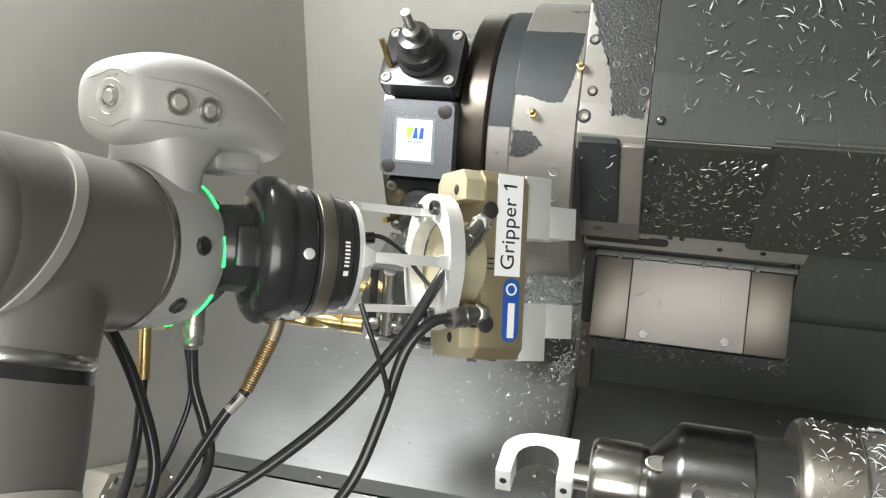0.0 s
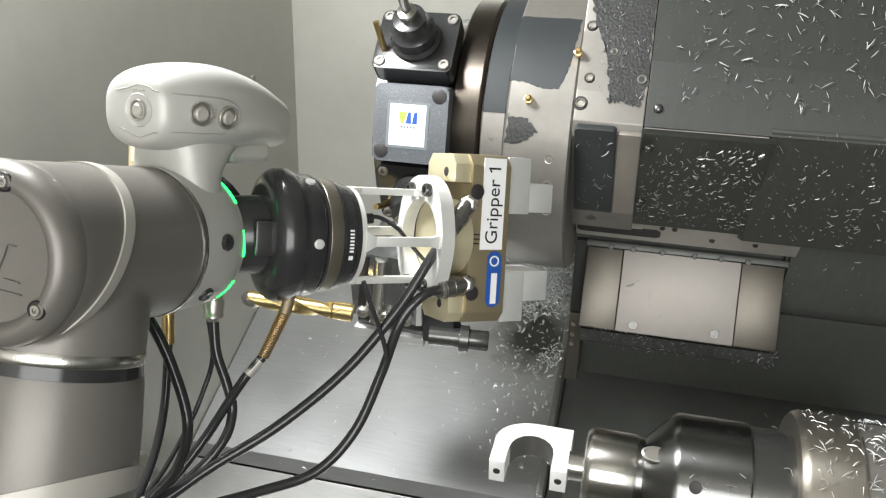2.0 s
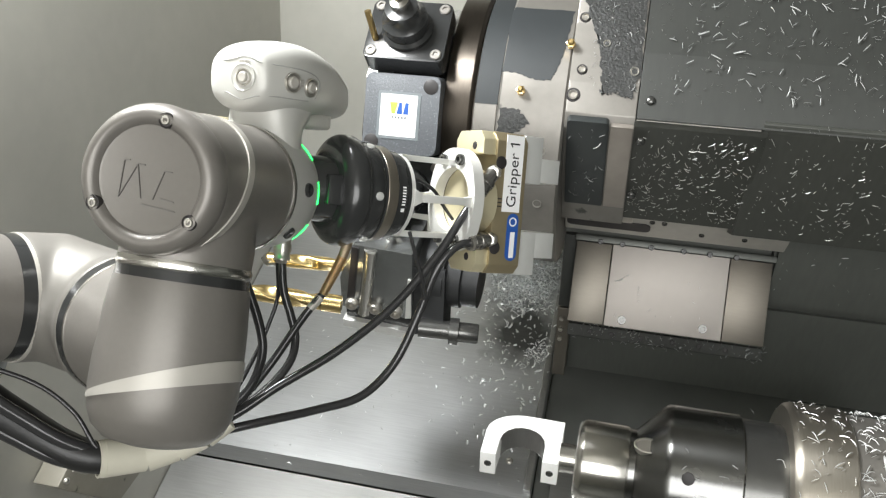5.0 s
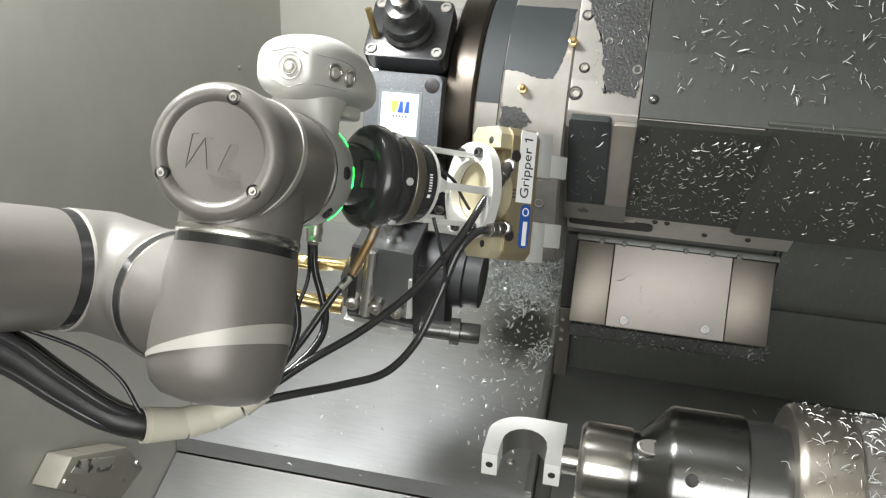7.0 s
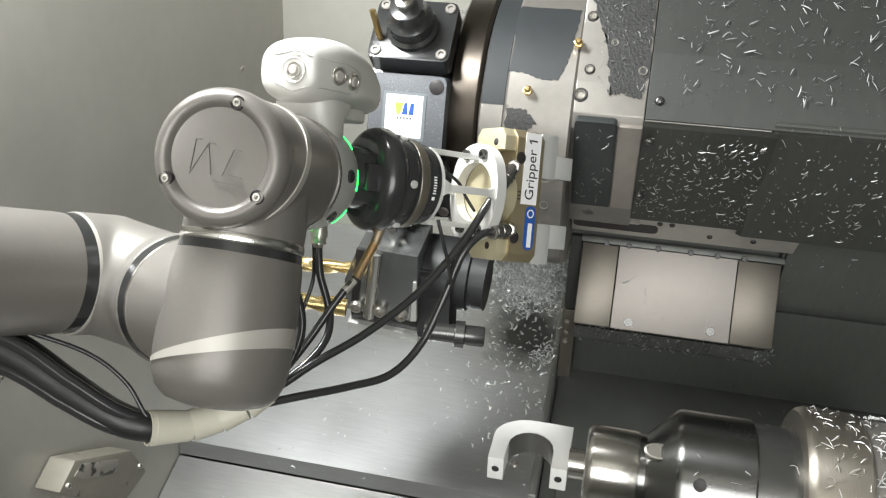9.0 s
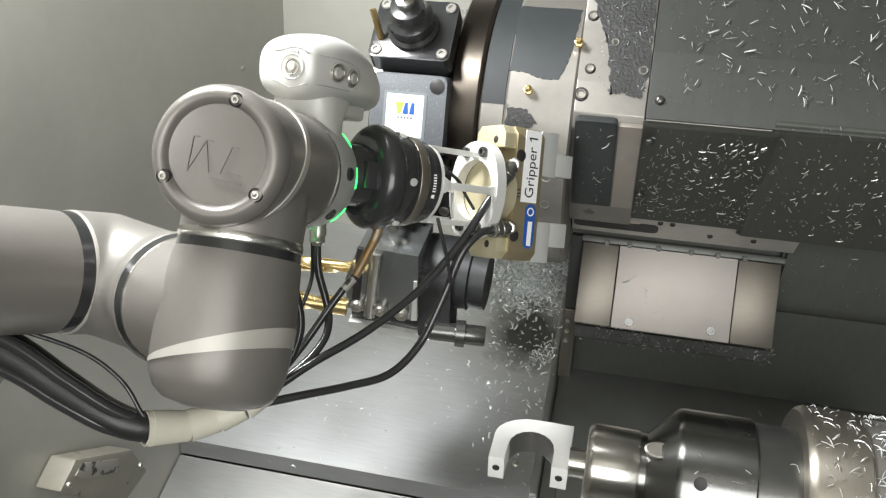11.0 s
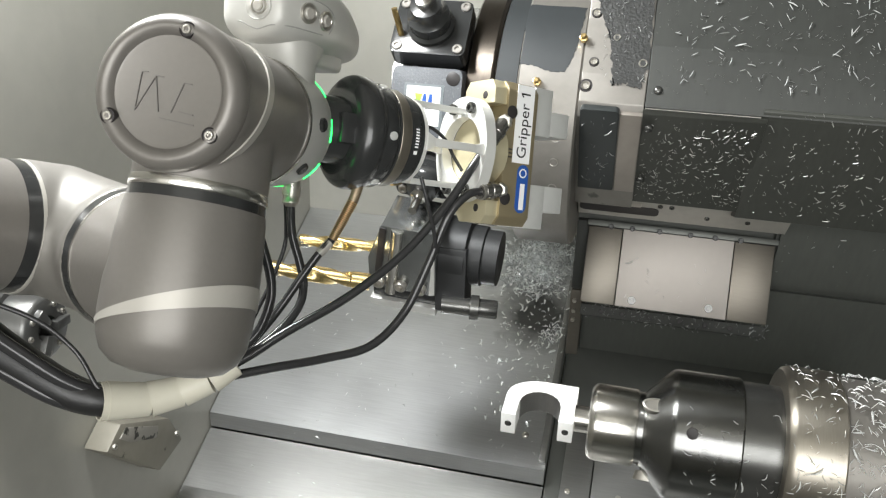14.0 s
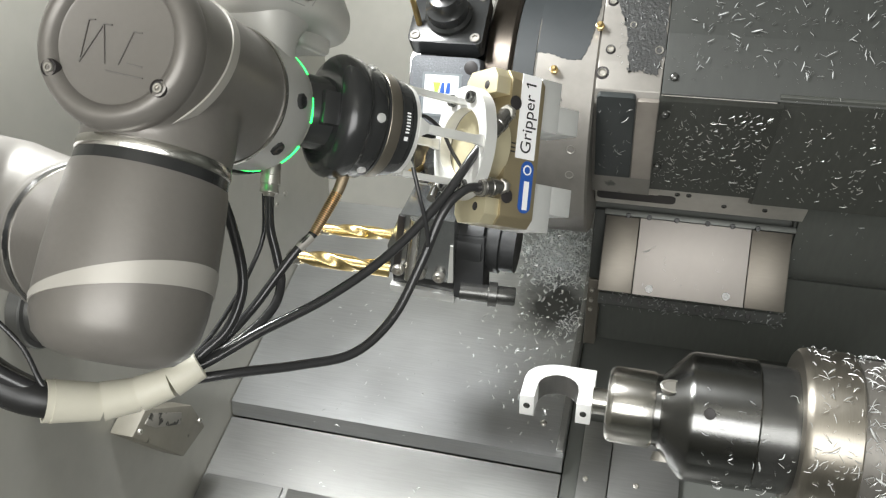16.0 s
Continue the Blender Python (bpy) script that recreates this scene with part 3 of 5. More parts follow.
# the drill holder
HB = basis((-0.2885, 0.948, 0.148), (1, 0, -0.06), (0, -0.30, 0.954))
dh = thing("drill_holder", (-0.29, 0.97, 0.15), "steel block drill holder with two gold drills", "tool holder")
bm = B()
bm_prism(bm, HB @ pose(0, 0, 0, 0, 0, 0), [(-0.052, -0.052), (0.040, -0.052), (0.048, -0.045), (0.048, 0.062), (-0.030, 0.062), (-0.052, 0.0)], -0.075, 0.0, 0.002)
part("block", bm, mat("bright_milled_block", (0.30, 0.31, 0.31), 0.22, 0.85, 60, 0.2, 0.04, 0.3), dh)
bm = B()
bm_box(bm, HB @ at(0.0, -0.0615, -0.04), 0.094, 0.019, 0.075, 0.002)
part("clamp_base", bm, M_BLACK, dh, "black clamp base")
bm = B()
bm_box(bm, HB @ at(0.0, -0.078, -0.026), 0.100, 0.014, 0.062, 0.002)
part("foot_plate", bm, M_ALU, dh, "bright milled foot plate")
bm = B()
bm_prism(bm, HB, [(0.0385, -0.050), (0.0465, -0.048), (0.0465, 0.020), (0.0425, 0.020)], 0.0, 0.002)
part("bright_edge", bm, M_WHITEALU, dh, "bright chamfered edge")
bm = B()
bm_lathe(bm, basis(HB @ Vector((-0.020, -0.056, 0.0)), HB.to_3x3() @ Vector((0.12, 1, 0)), (0, -1, 0)), [(0, 0), (0, 0.0085), (0.115, 0.0085), (0.115, 0)], 24)
part("clamp_rod", bm, M_BRIGHT, dh, "polished clamp rod in a groove")
bm = B()
bm_box(bm, HB @ pose(-0.034, 0.004, 0.0, 0, 0, -7), 0.010, 0.11, 0.004, 0.001)
part("groove", bm, M_HOLE, dh)
for x in (-0.036, -0.003, 0.026):
    bolt(dh, HB @ Vector((x, -0.040, 0.0)), HB.to_3x3() @ Vector((0, 0, 1)) * 1.0, 0.0088, 0.009, M_STEEL)


def drill(tip, base, r):
    """A gold twist drill: a shank and two helical lands."""
    tip, base = Vector(tip), Vector(base)
    length = (base - tip).length
    m = basis(tip, base - tip, (0, 0, 1))
    t = thing("twist_drill", base, "gold-coated twist drill with a bright tip", "drill", "drills in the holder")
    bm = B()
    n, seg = 90, 40
    rings = []
    for i in range(n + 1):
        x = length * 0.82 * i / n
        taper = min(1.0, 0.15 + x / (r * 0.9))
        ring = []
        for k in range(seg):
            a = 2 * math.pi * k / seg
            ph = a * 2 - x / length * 2 * math.pi * 1.9
            rr = r * taper * (1.0 - 0.30 * max(0.0, -math.cos(ph)) ** 0.7)
            ring.append(bm.verts.new(m @ Vector((x, rr * math.cos(a), rr * math.sin(a)))))
        rings.append(ring)
    for a, b in zip(rings, rings[1:]):
        for k in range(seg):
            bm.faces.new((a[k], a[(k + 1) % seg], b[(k + 1) % seg], b[k]))
    bm.faces.new(rings[0][::-1])
    part("flute_body", bm, M_DRILL, t)
    bm = B()
    bm_lathe(bm, m, [(length * 0.81, r * 0.8), (length * 0.83, r * 1.02), (length, r * 1.02), (length, 0)], 28)
    part("shank", bm, M_DRILL, t)
    bm = B()
    bm_lathe(bm, m, [(-0.002, 0), (0.003, r * 0.72), (0.010, r * 0.99), (0.020, r * 1.01), (0.021, 0)], 12)
    part("tip", bm, M_BRIGHT, t, "bright ground tip")
    return t


drill((-0.468, 0.886, 0.144), (-0.325, 0.912, 0.130), 0.0115)
drill((-0.448, 0.943, 0.166), (-0.312, 0.972, 0.160), 0.0095)

bh = thing("boring_holder", (-0.2, 0.99, 0.12), "dark round tool holder behind the drill block", "tool holder")
bm = B()
bm_lathe(bm, basis((-0.245, 1.01, 0.152), (1, 0.0, -0.05), (0, 0, 1)), [(0, 0), (0, 0.052), (0.04, 0.052), (0.042, 0.044), (0.062, 0.044), (0.064, 0.040), (0.085, 0.040), (0.085, 0.02), (0.082, 0)], 40)
M_OXIDE = mat("matt_black_oxide", (0.034, 0.035, 0.036), 0.45, 0.3, 120, 0.2, 0.08, 0.3)
part("holder_body", bm, M_OXIDE, bh, "black round body")
bm = B()
bm_box(bm, at(-0.222, 0.985, 0.125), 0.045, 0.05, 0.10, 0.006)
part("side_block", bm, M_OXIDE, bh)
bm = B()
bm_lathe(bm, basis((-0.232, 0.955, 0.0905), (1, 0.16, -0.05), (0, 0, 1)), [(0, 0), (0, 0.013), (0.040, 0.013), (0.041, 0.018), (0.053, 0.018), (0.054, 0.0135), (0.078, 0.0135), (0.080, 0.012), (0.080, 0)], 28)
part("sleeve", bm, M_DARKSTEEL, bh, "dark steel sleeve with a collar")

# ---- the chuck and the workpiece ----
CX = basis((0, 0.754, 0.0660), (1, 0, 0), (0, 0, 1))
chuck = thing("spindle_chuck", (0.1, 0.754, 0.0660), "polished steel collet chuck splashed with chips", "chuck")
bm = B()
bm_lathe(bm, CX, [(-0.004, 0), (-0.004, 0.038), (-0.0015, 0.0415), (0.002, 0.0438), (0.004, 0.0444), (0.047, 0.0444), (0.050, 0.042)], 72)
part("collet_nose", bm, M_NOSE, chuck, "bright turned collet nose")
bm = B()
bm_lathe(bm, CX, [(0.050, 0.042), (0.056, 0.042), (0.082, 0.0700), (0.086, 0.0730), (0.090, 0.0738), (0.156, 0.0738), (0.158, 0.0718)], 80)
part("chuck_body", bm, turned(mat("dark_polished_steel", (0.20, 0.20, 0.195), 0.26, 1.0, 200, 0.2, 0.04, 0.25, stretch=(8, 0.4, 0.4)), 0.75), chuck, "dark polished chuck body")
bm = B()
bm_lathe(bm, CX, [(0.158, 0.0705), (0.200, 0.0705), (0.201, 0.05)], 80)
part("adapter", bm, M_DARKSTEEL, chuck)
bm = B()
bm_lathe(bm, CX, [(0.198, 0.05), (0.198, 0.090), (0.201, 0.0935), (0.206, 0.095), (0.252, 0.095), (0.254, 0.093)], 96)
part("flange_ring", bm, turned(mat("brushed_ring", (0.38, 0.35, 0.30), 0.36, 0.95, 90, 0.2, 0.05, 0.2, stretch=(8, 1, 1)), 0.6), chuck, "brushed flange ring")
bm = B()
bm_lathe(bm, CX, [(0.254, 0.090), (0.50, 0.092), (0.50, 0)], 64)
part("spindle_housing", bm, M_CAST, chuck, "dark spindle housing covered with chips")
for k in range(3):
    a = radians(62 + 120 * k)
    d = Vector((0, math.cos(a) * -1, math.sin(a)))
    bm = B()
    c = Vector((0.066, 0.754, 0.0660)) + d * 0.0525
    bm_lathe(bm, basis(c, d, (1, 0, 0)) @ Matrix.Diagonal((1, 1.5, 0.9, 1)), [(-0.006, 0), (-0.006, 0.008), (0.004, 0.0095), (0.0045, 0.008), (0.003, 0.0072), (0.003, 0)], 20)
    part("jaw_slot", bm, M_STEEL, chuck, "oval slot in the cone")
a = radians(35)
bm = B()
bm_lathe(bm, basis(Vector((0.105, 0.754, 0.0660)) + Vector((0, -math.cos(a), math.sin(a))) * 0.0735, (0, -math.cos(a), math.sin(a)), (1, 0, 0)), [(0.0012, 0), (0.0012, 0.004), (0.0016, 0.0058), (0, 0.0064)], 18)
part("set_screw", bm, M_HOLE, chuck, "recessed set screw")

wp = thing("clevis_workpiece", (-0.06, 0.754, 0.0660), "white machined clevis held in the chuck by its shaft", "workpiece")
UP = basis((-0.062, 0.768, 0.0650), (1, 0.0, 0), (0, 1, 0.10))
outer = [(-0.0415, -0.040), (-0.0415, -0.002)] + [(-0.0415 * math.cos(radians(a)), -0.002 + 0.0330 * math.sin(radians(a))) for a in range(10, 91, 8)] + [(0.020, 0.031), (0.0415, 0.031), (0.0415, -0.040)]
inner = [(0.0245, -0.040), (0.0245, -0.014)] + [(0.0245 * math.cos(radians(a)) - 0.0, -0.014 + 0.0245 * math.sin(radians(a))) for a in range(10, 180, 10)] + [(-0.0245, -0.014), (-0.0245, -0.040)]
bm = B()
bm_prism(bm, UP, outer + inner, -0.014, 0.014, 0.0008)
part("clevis_body", bm, M_WHITE, wp)
bm = B()
bm_lathe(bm, basis((-0.021, 0.754, 0.0660), (1, 0, 0), (0, 0, 1)), [(0, 0), (0, 0.0155), (0.022, 0.0155), (0.022, 0)], 36)
part("shaft", bm, M_BRIGHT, wp, "bright turned shaft")
lin = [(0.0244 * math.cos(radians(a)), -0.014 + 0.0244 * math.sin(radians(a))) for a in range(8, 173, 6)]
lin2 = [(x * 0.975, -0.014 + (y + 0.014) * 0.975) for x, y in lin]
part("bore_lining", bm_prism(B(), UP, lin + lin2[::-1], -0.0138, 0.0138), mat("turned_bore", (0.36, 0.35, 0.34), 0.3, 0.9, 80, 0.2, 0.05, 0.2, stretch=(8, 8, 1)), wp, "turned grey bore")
for x in (-0.033, 0.033):
    bm = B()
    bm_lathe(bm, UP @ at(x, -0.0402, 0.0) @ basis((0, 0, 0), (0, -1, 0), (1, 0, 0)), [(0.0, 0.0040), (0.0004, 0.0034), (0.0002, 0)], 18)
    part("bolt_hole", bm, M_DARKSTEEL, wp, "round bolt hole")
bm = B()
bm_lathe(bm, basis((-0.068, 0.792, 0.0645), (0, -1, 0.0), (1, 0, 0)), [(0.008, 0), (0.0085, 0.003), (0.009, 0.005), (0.004, 0.0055)], 18)
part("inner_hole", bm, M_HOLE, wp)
for x0, x1, rise in ((-0.046, 0.004, 0.0), (0.006, 0.120, 0.004)):
    plate = thing("cover_plate", ((x0 + x1) / 2, 0.85, -0.40), "grey steel cover plate screwed onto the machine base", "cover plate", "plates on the base")
    part("plate_sheet", bm_box(B(), pose((x0 + x1) / 2, 0.85, -0.4110 + rise, 25.17, 0, 0), x1 - x0, 0.76, 0.020, 0.0015), M_LOWTRAY, plate)
    bolt(plate, ((x0 + x1) / 2 - 0.012, 1.085, -0.2905 + rise), (0, -0.425, 0.905), 0.005, 0.003, M_STEEL)

# the main spindle's chuck on the left wall
mc = thing("main_chuck", (-0.66, 0.655, 0.135), "dark oily main collet chuck on the side wall", "chuck")
MX = basis((-0.699, 0.655, 0.135), (1, 0, 0), (0, 0, 1))
M_MAIN = mat("oily_chuck_steel", (0.15, 0.15, 0.145), 0.3, 0.7, 60, 0.2, 0.05, 0.4)
part("chuck_body", bm_lathe(B(), MX, [(0, 0.041), (0.052, 0.041), (0.056, 0.0385), (0.058, 0.036), (0.058, 0.016), (0.040, 0.014), (0.040, 0)], 64), M_MAIN, mc)
part("flange_ring", bm_lathe(B(), MX, [(0, 0.050), (0.016, 0.050), (0.018, 0.048), (0.018, 0.040)], 64), M_MAIN, mc, "dark flange ring against the wall")
for k in range(3):
    a = radians(30 + 120 * k)
    part("jaw", bm_box(B(), MX @ pose(0.060, 0.020 * math.cos(a), 0.020 * math.sin(a), math.degrees(a), 0, 0), 0.012, 0.024, 0.012, 0.002), M_MAIN, mc)
    for r, o in ((0.030, 22), (0.030, 60)):
        q = a + radians(o)
        bolt(mc, MX @ Vector((0.058, r * math.cos(q), r * math.sin(q))), (1, 0, 0), 0.0035, 0.003, M_STEEL)

wb = thing("wall_bracket", (-0.68, 0.86, -0.16), "pale sheet metal corner box stained with grime", "bracket")
M_STAINED = mat("stained_pale_sheet", (0.235, 0.22, 0.18), 0.5, 0.1, 50, 0.30, 0.10, 0.6, spots=((0.07, 0.065, 0.05), 38, 0.66))
WBM = Matrix(((0, 0, 1, 0), (1, 0, 0, 0), (0, 1, 0, 0), (0, 0, 0, 1)))
part("box_body", bm_prism(B(), WBM, [(0.752, -0.112), (0.790, -0.088), (0.908, -0.152), (0.940, -0.213), (0.870, -0.226)], -0.699, -0.660, 0.004), M_STAINED, wb)
part("grimy_slot", bm_prism(B(), WBM, [(0.782, -0.108), (0.800, -0.100), (0.876, -0.146), (0.870, -0.164), (0.806, -0.130)], -0.661, -0.6585, 0.001), mat("grimy_slot_paint", (0.30, 0.285, 0.25), 0.5, 0.1, 60, 0.3, 0.2, 0.4, spots=((0.04, 0.038, 0.03), 55, 0.52)), wb, "slot crusted with black grime")
for y, z in ((0.768, -0.112), (0.922, -0.190)):
    bolt(wb, (-0.660, y, z), (1, 0, 0), 0.0045, 0.004, M_STEEL)

wallscr = thing("wall_screw", (-0.69, 1.37, 0.06), "small dome screws on the side wall", "screw")
for y, z in ((1.369, 0.062), (1.33, 0.05), (1.409, 0.326)):
    bolt(wallscr, (-0.699, y, z), (1, 0, 0), 0.005, 0.003, M_STEEL)
for x0, x1 in ((-0.535, -0.095), (-0.694, -0.545)):
    panel = thing("access_panel", ((x0 + x1) / 2, 0.79, -0.434), "thin raised access panel on the lower tray", "access panel", "panels on the lower tray")
    part("panel_sheet", bm_box(B(), pose((x0 + x1) / 2, 0.79, -0.4352, 25.17, 0, 0), x1 - x0, 0.424, 0.005, 0.0015), M_LOWTRAY, panel)
    bolt(panel, ((x0 + x1) / 2 + 0.05, 0.955, -0.358), (0, -0.425, 0.905), 0.005, 0.0015, M_STEEL)
dome = thing("tray_screw", (-0.075, 1.13, -0.246), "dome-head steel screw on the tray", "screw")
part("dome_head", bm_lathe(B(), basis((-0.118, 1.150, -0.2365), (0, -0.425, 0.905), (1, 0, 0)), [(-0.002, 0), (-0.002, 0.0065), (0.001, 0.0063), (0.003, 0.0045), (0.0036, 0.002), (0.0030, 0.0016), (0.0030, 0)], 20), M_STEEL, dome)
lip = thing("tray_edge", (-0.082, 1.3, -0.16), "folded steel edge along the tray's end", "tray edge")
part("edge_strip", bm_box(B(), pose(-0.0815, 1.345, -0.139, 25.17, 0, 0), 0.012, 0.54, 0.010, 0.002), M_LOWTRAY, lip)


# ---- chips ----
def chips(name, label, count, place, size, seed, curl=0.5, material=None, wide=1.0):
    """Many thin curled slivers; place(rnd) gives a point and the way out of the surface."""
    rnd = random.Random(seed)
    verts, faces = [], []
    for _ in range(count):
        p, out = place(rnd)
        p, out = Vector(p), Vector(out).normalized()
        side = out.cross(Vector((rnd.uniform(-1, 1), rnd.uniform(-1, 1), rnd.uniform(-1, 1)))).normalized()
        other = out.cross(side)
        ln = size * rnd.choice((0.5, 0.7, 1.0, 1.0, 1.5)) * rnd.uniform(0.6, 1.3)
        wd = ln * wide * rnd.uniform(0.05, 0.15)
        bow = ln * curl * rnd.uniform(0.1, 0.7)
        tilt = rnd.uniform(-0.5, 0.5)
        n = 5
        base = len(verts)
        for i in range(n):
            t = i / (n - 1)
            c = p + side * (t - 0.5) * ln + out * (bow * math.sin(math.pi * t) + 0.0006) + other * (0.35 * bow * (t - 0.5) ** 2 * 4)
            w = wd * (0.25 + 0.75 * math.sin(math.pi * (0.12 + 0.76 * t)))
            verts += [c - other * w * 0.5 + out * tilt * w * 0.5, c + other * w * 0.5 - out * tilt * w * 0.5 + out * 0.0002, c + out * 0.0005 * (1 + size * 100)]
        for i in range(n - 1):
            a, b = base + 3 * i, base + 3 * i + 3
            faces += [(a, b, b + 2, a + 2), (a + 2, b + 2, b + 1, a + 1), (a + 1, b + 1, b, a)]
    me = bpy.data.meshes.new(name)
    me.from_pydata([tuple(v) for v in verts], [], faces)
    me.materials.append(material or M_CHIP)
    return tagged(new(name, me), label, "metal chips", kind="stuff")


M_DULLCHIP = mat("oily_grey_chips", (0.50, 0.50, 0.47), 0.34, 0.55, 200, 0.4, 0.0, 0.4)
M_SWARF = mat("glittering_swarf", (0.94, 0.97, 0.97), 0.26, 0.40, 200, 0.2, 0.0, 0.2)


def on_cover(x0, x1, z0, z1):
    def f(rnd):
        x, z = rnd.uniform(x0, x1), rnd.uniform(z0, z1)
        m = face_frame(x, z)
        lift = 0.002 if x < 0.162 or z > 0.40 else 0.007
        if z > 0.40:
            lift = 0.004
        return m @ Vector((0, 0, lift)), m.to_3x3() @ Vector((0, 0, 1))
    return f


def tray_place(x0, x1, y0, y1, drop=0.0, clump=None):
    def f(rnd):
        if clump:
            x, y = rnd.gauss(clump[0], clump[2]), rnd.gauss(clump[1], clump[3])
        else:
            x, y = rnd.uniform(x0, x1), rnd.uniform(y0, y1)
        x, y = min(max(x, x0), x1), min(max(y, y0), y1)
        return (x, y, -0.26 - drop + SL * (y - 1.1) + 0.0008 + (rnd.random() ** 3 * 0.012 if clump else 0)), (rnd.uniform(-0.8, 0.8), rnd.uniform(-1.2, 0.3), 0.9)
    return f


def on_cylinder(x0, x1, r, a0, a1):
    def f(rnd):
        a = radians(rnd.uniform(a0, a1))
        d = Vector((0, -math.cos(a), math.sin(a)))
        return Vector((rnd.uniform(x0, x1), 0.754, 0.0660)) + d * r, d
    return f


chips("chips_on_upper_cover", "bright curled chips stuck to the dark cover", 760, on_cover(0.045, 0.62, 0.412, 0.63), 0.0080, 1, 0.2)
chips("chips_on_lower_cover", "small bright chips on the lower cover", 190, on_cover(0.018, 0.160, 0.235, 0.366), 0.0062, 2, 0.2, M_DULLCHIP)
chips("chips_on_outer_cover", "bright chips on the outer cover", 190, on_cover(0.17, 0.5, 0.23, 0.392), 0.0066, 3, 0.2, M_DULLCHIP)
chips("dust_on_upper_cover", "fine grey chip dust on the dark cover", 1100, on_cover(0.02, 0.60, 0.400, 0.63), 0.0024, 31, 0.2, M_DULLCHIP)
chips("dust_on_lower_cover", "fine grey chip dust on the lower cover", 220, on_cover(0.018, 0.162, 0.235, 0.372), 0.0026, 32, 0.2, M_DULLCHIP)
chips("dust_on_outer_cover", "fine grey chip dust on the outer cover", 260, on_cover(0.17, 0.48, 0.23, 0.388), 0.0024, 33, 0.2, M_DULLCHIP)
chips("chips_on_cover_plate", "small chips on the dark plate", 34, lambda r: (face_frame(*(q := (r.uniform(-0.062, -0.018), r.uniform(0.25, 0.372)))) @ Vector((0, 0, 0.0065)), (0, -0.8, 0.1)), 0.007, 4)
chips("chip_heap", "heap of fine chips on the tray", 2600, tray_place(-0.30, -0.085, 1.33, 1.585, 0, (-0.155, 1.515, 0.034, 0.036)), 0.0092, 5, 0.9, M_SWARF, 2.6)
chips("chip_pile", "small pile of bright chips at the tray's edge", 160, tray_place(-0.16, -0.078, 1.30, 1.42, 0, (-0.100, 1.352, 0.014, 0.016)), 0.0075, 25, 0.9, M_SWARF, 2.2)
chips("chip_trail", "loose chips scattered down the tray", 260, tray_place(-0.27, -0.08, 1.12, 1.55, 0, (-0.15, 1.36, 0.06, 0.11)), 0.0072, 6, 0.9, M_SWARF, 2.4)
chips("chips_on_tray", "few loose chips on the brushed tray", 130, tray_place(-0.62, -0.09, 1.08, 1.5), 0.0054, 7, 0.7, None, 2.0)
chips("chips_on_lower_tray", "few chips on the lower tray", 60, tray_place(-0.62, -0.09, 0.75, 1.05, 0.032), 0.0055, 8, 0.7, None, 2.0)
chips("chips_on_ring", "bright chips on the chuck flange ring", 150, on_cylinder(0.200, 0.250, 0.0952, -40, 110), 0.0068, 9)
chips("chips_on_spindle", "dense bright chips on the spindle housing", 1400, on_cylinder(0.256, 0.48, 0.0915, -50, 120), 0.0085, 10)
chips("chips_on_chuck", "few bright chips on the chuck body", 46, on_cylinder(0.10, 0.198, 0.0740, -55, 60), 0.0072, 11)
chips("chips_on_rail", "chips along the slide rail", 190, lambda r: (PN @ Vector((r.uniform(-0.14, 0.16), r.uniform(-0.092, -0.064), 0.003)), (0, -0.9, 0.4)), 0.0048, 12)
chips("chips_on_plate", "stray thin chips on the slide plate", 16, lambda r: (PN @ Vector((r.uniform(-0.085, 0.085), r.uniform(-0.05, 0.02), -0.004)), (0, -0.9, 0.4)), 0.007, 13)


def base_place(rnd):
    x, y = rnd.uniform(0.27, 0.60), rnd.uniform(1.20, 1.48)
    return (x, y, -0.30 + SL * (y - 1.1) + 0.001), (0, -0.4, 0.9)


chips("chips_on_base", "chips on the dark base", 60, base_place, 0.008, 14)
chips("chips_on_crust", "fine bright splinters in the black crust", 120, lambda r: (mf @ Vector((r.uniform(-0.016, 0.044), r.uniform(-0.02, 0.10), 0.0018)), (r.uniform(-0.4, 0.4), -0.8, 0.4)), 0.0034, 15)
chips("chips_on_bed_panel", "scattered chips on the dark sheet", 80, lambda r: (lambda x, y: ((x, y, 0.20 - 2.643 * (y - 1.245) + 0.003), (0, -0.9, 0.4)))(r.uniform(0.262, 0.56), 1.25 + 0.12 * r.random() ** 1.5), 0.0065, 16, 0.2)


# ---- the robot arm with its tool ----
TA, TS = Vector((0.687, 0.687, -0.235)), Vector((-0.027, 0.348, 0.937))
TOOL = basis((-0.139, 0.751, 0.355), TA, TS)
TN = TOOL.to_3x3() @ Vector((0, 0, 1))
RB = thing("robot_arm", (-0.1735, 0.7013, 0.3869), "grey collaborative robot arm with a camera head and dual grippers", "robot arm")


def tp(a, s, n):
    """A place by its distance along the tool, along the stroke and towards the front."""
    return TOOL @ Vector((a, s, n))


def lathe_part(name, m, profile, material, parent, label="", seg=64):
    return part(name, bm_lathe(B(), m, profile, seg), material, parent, label)


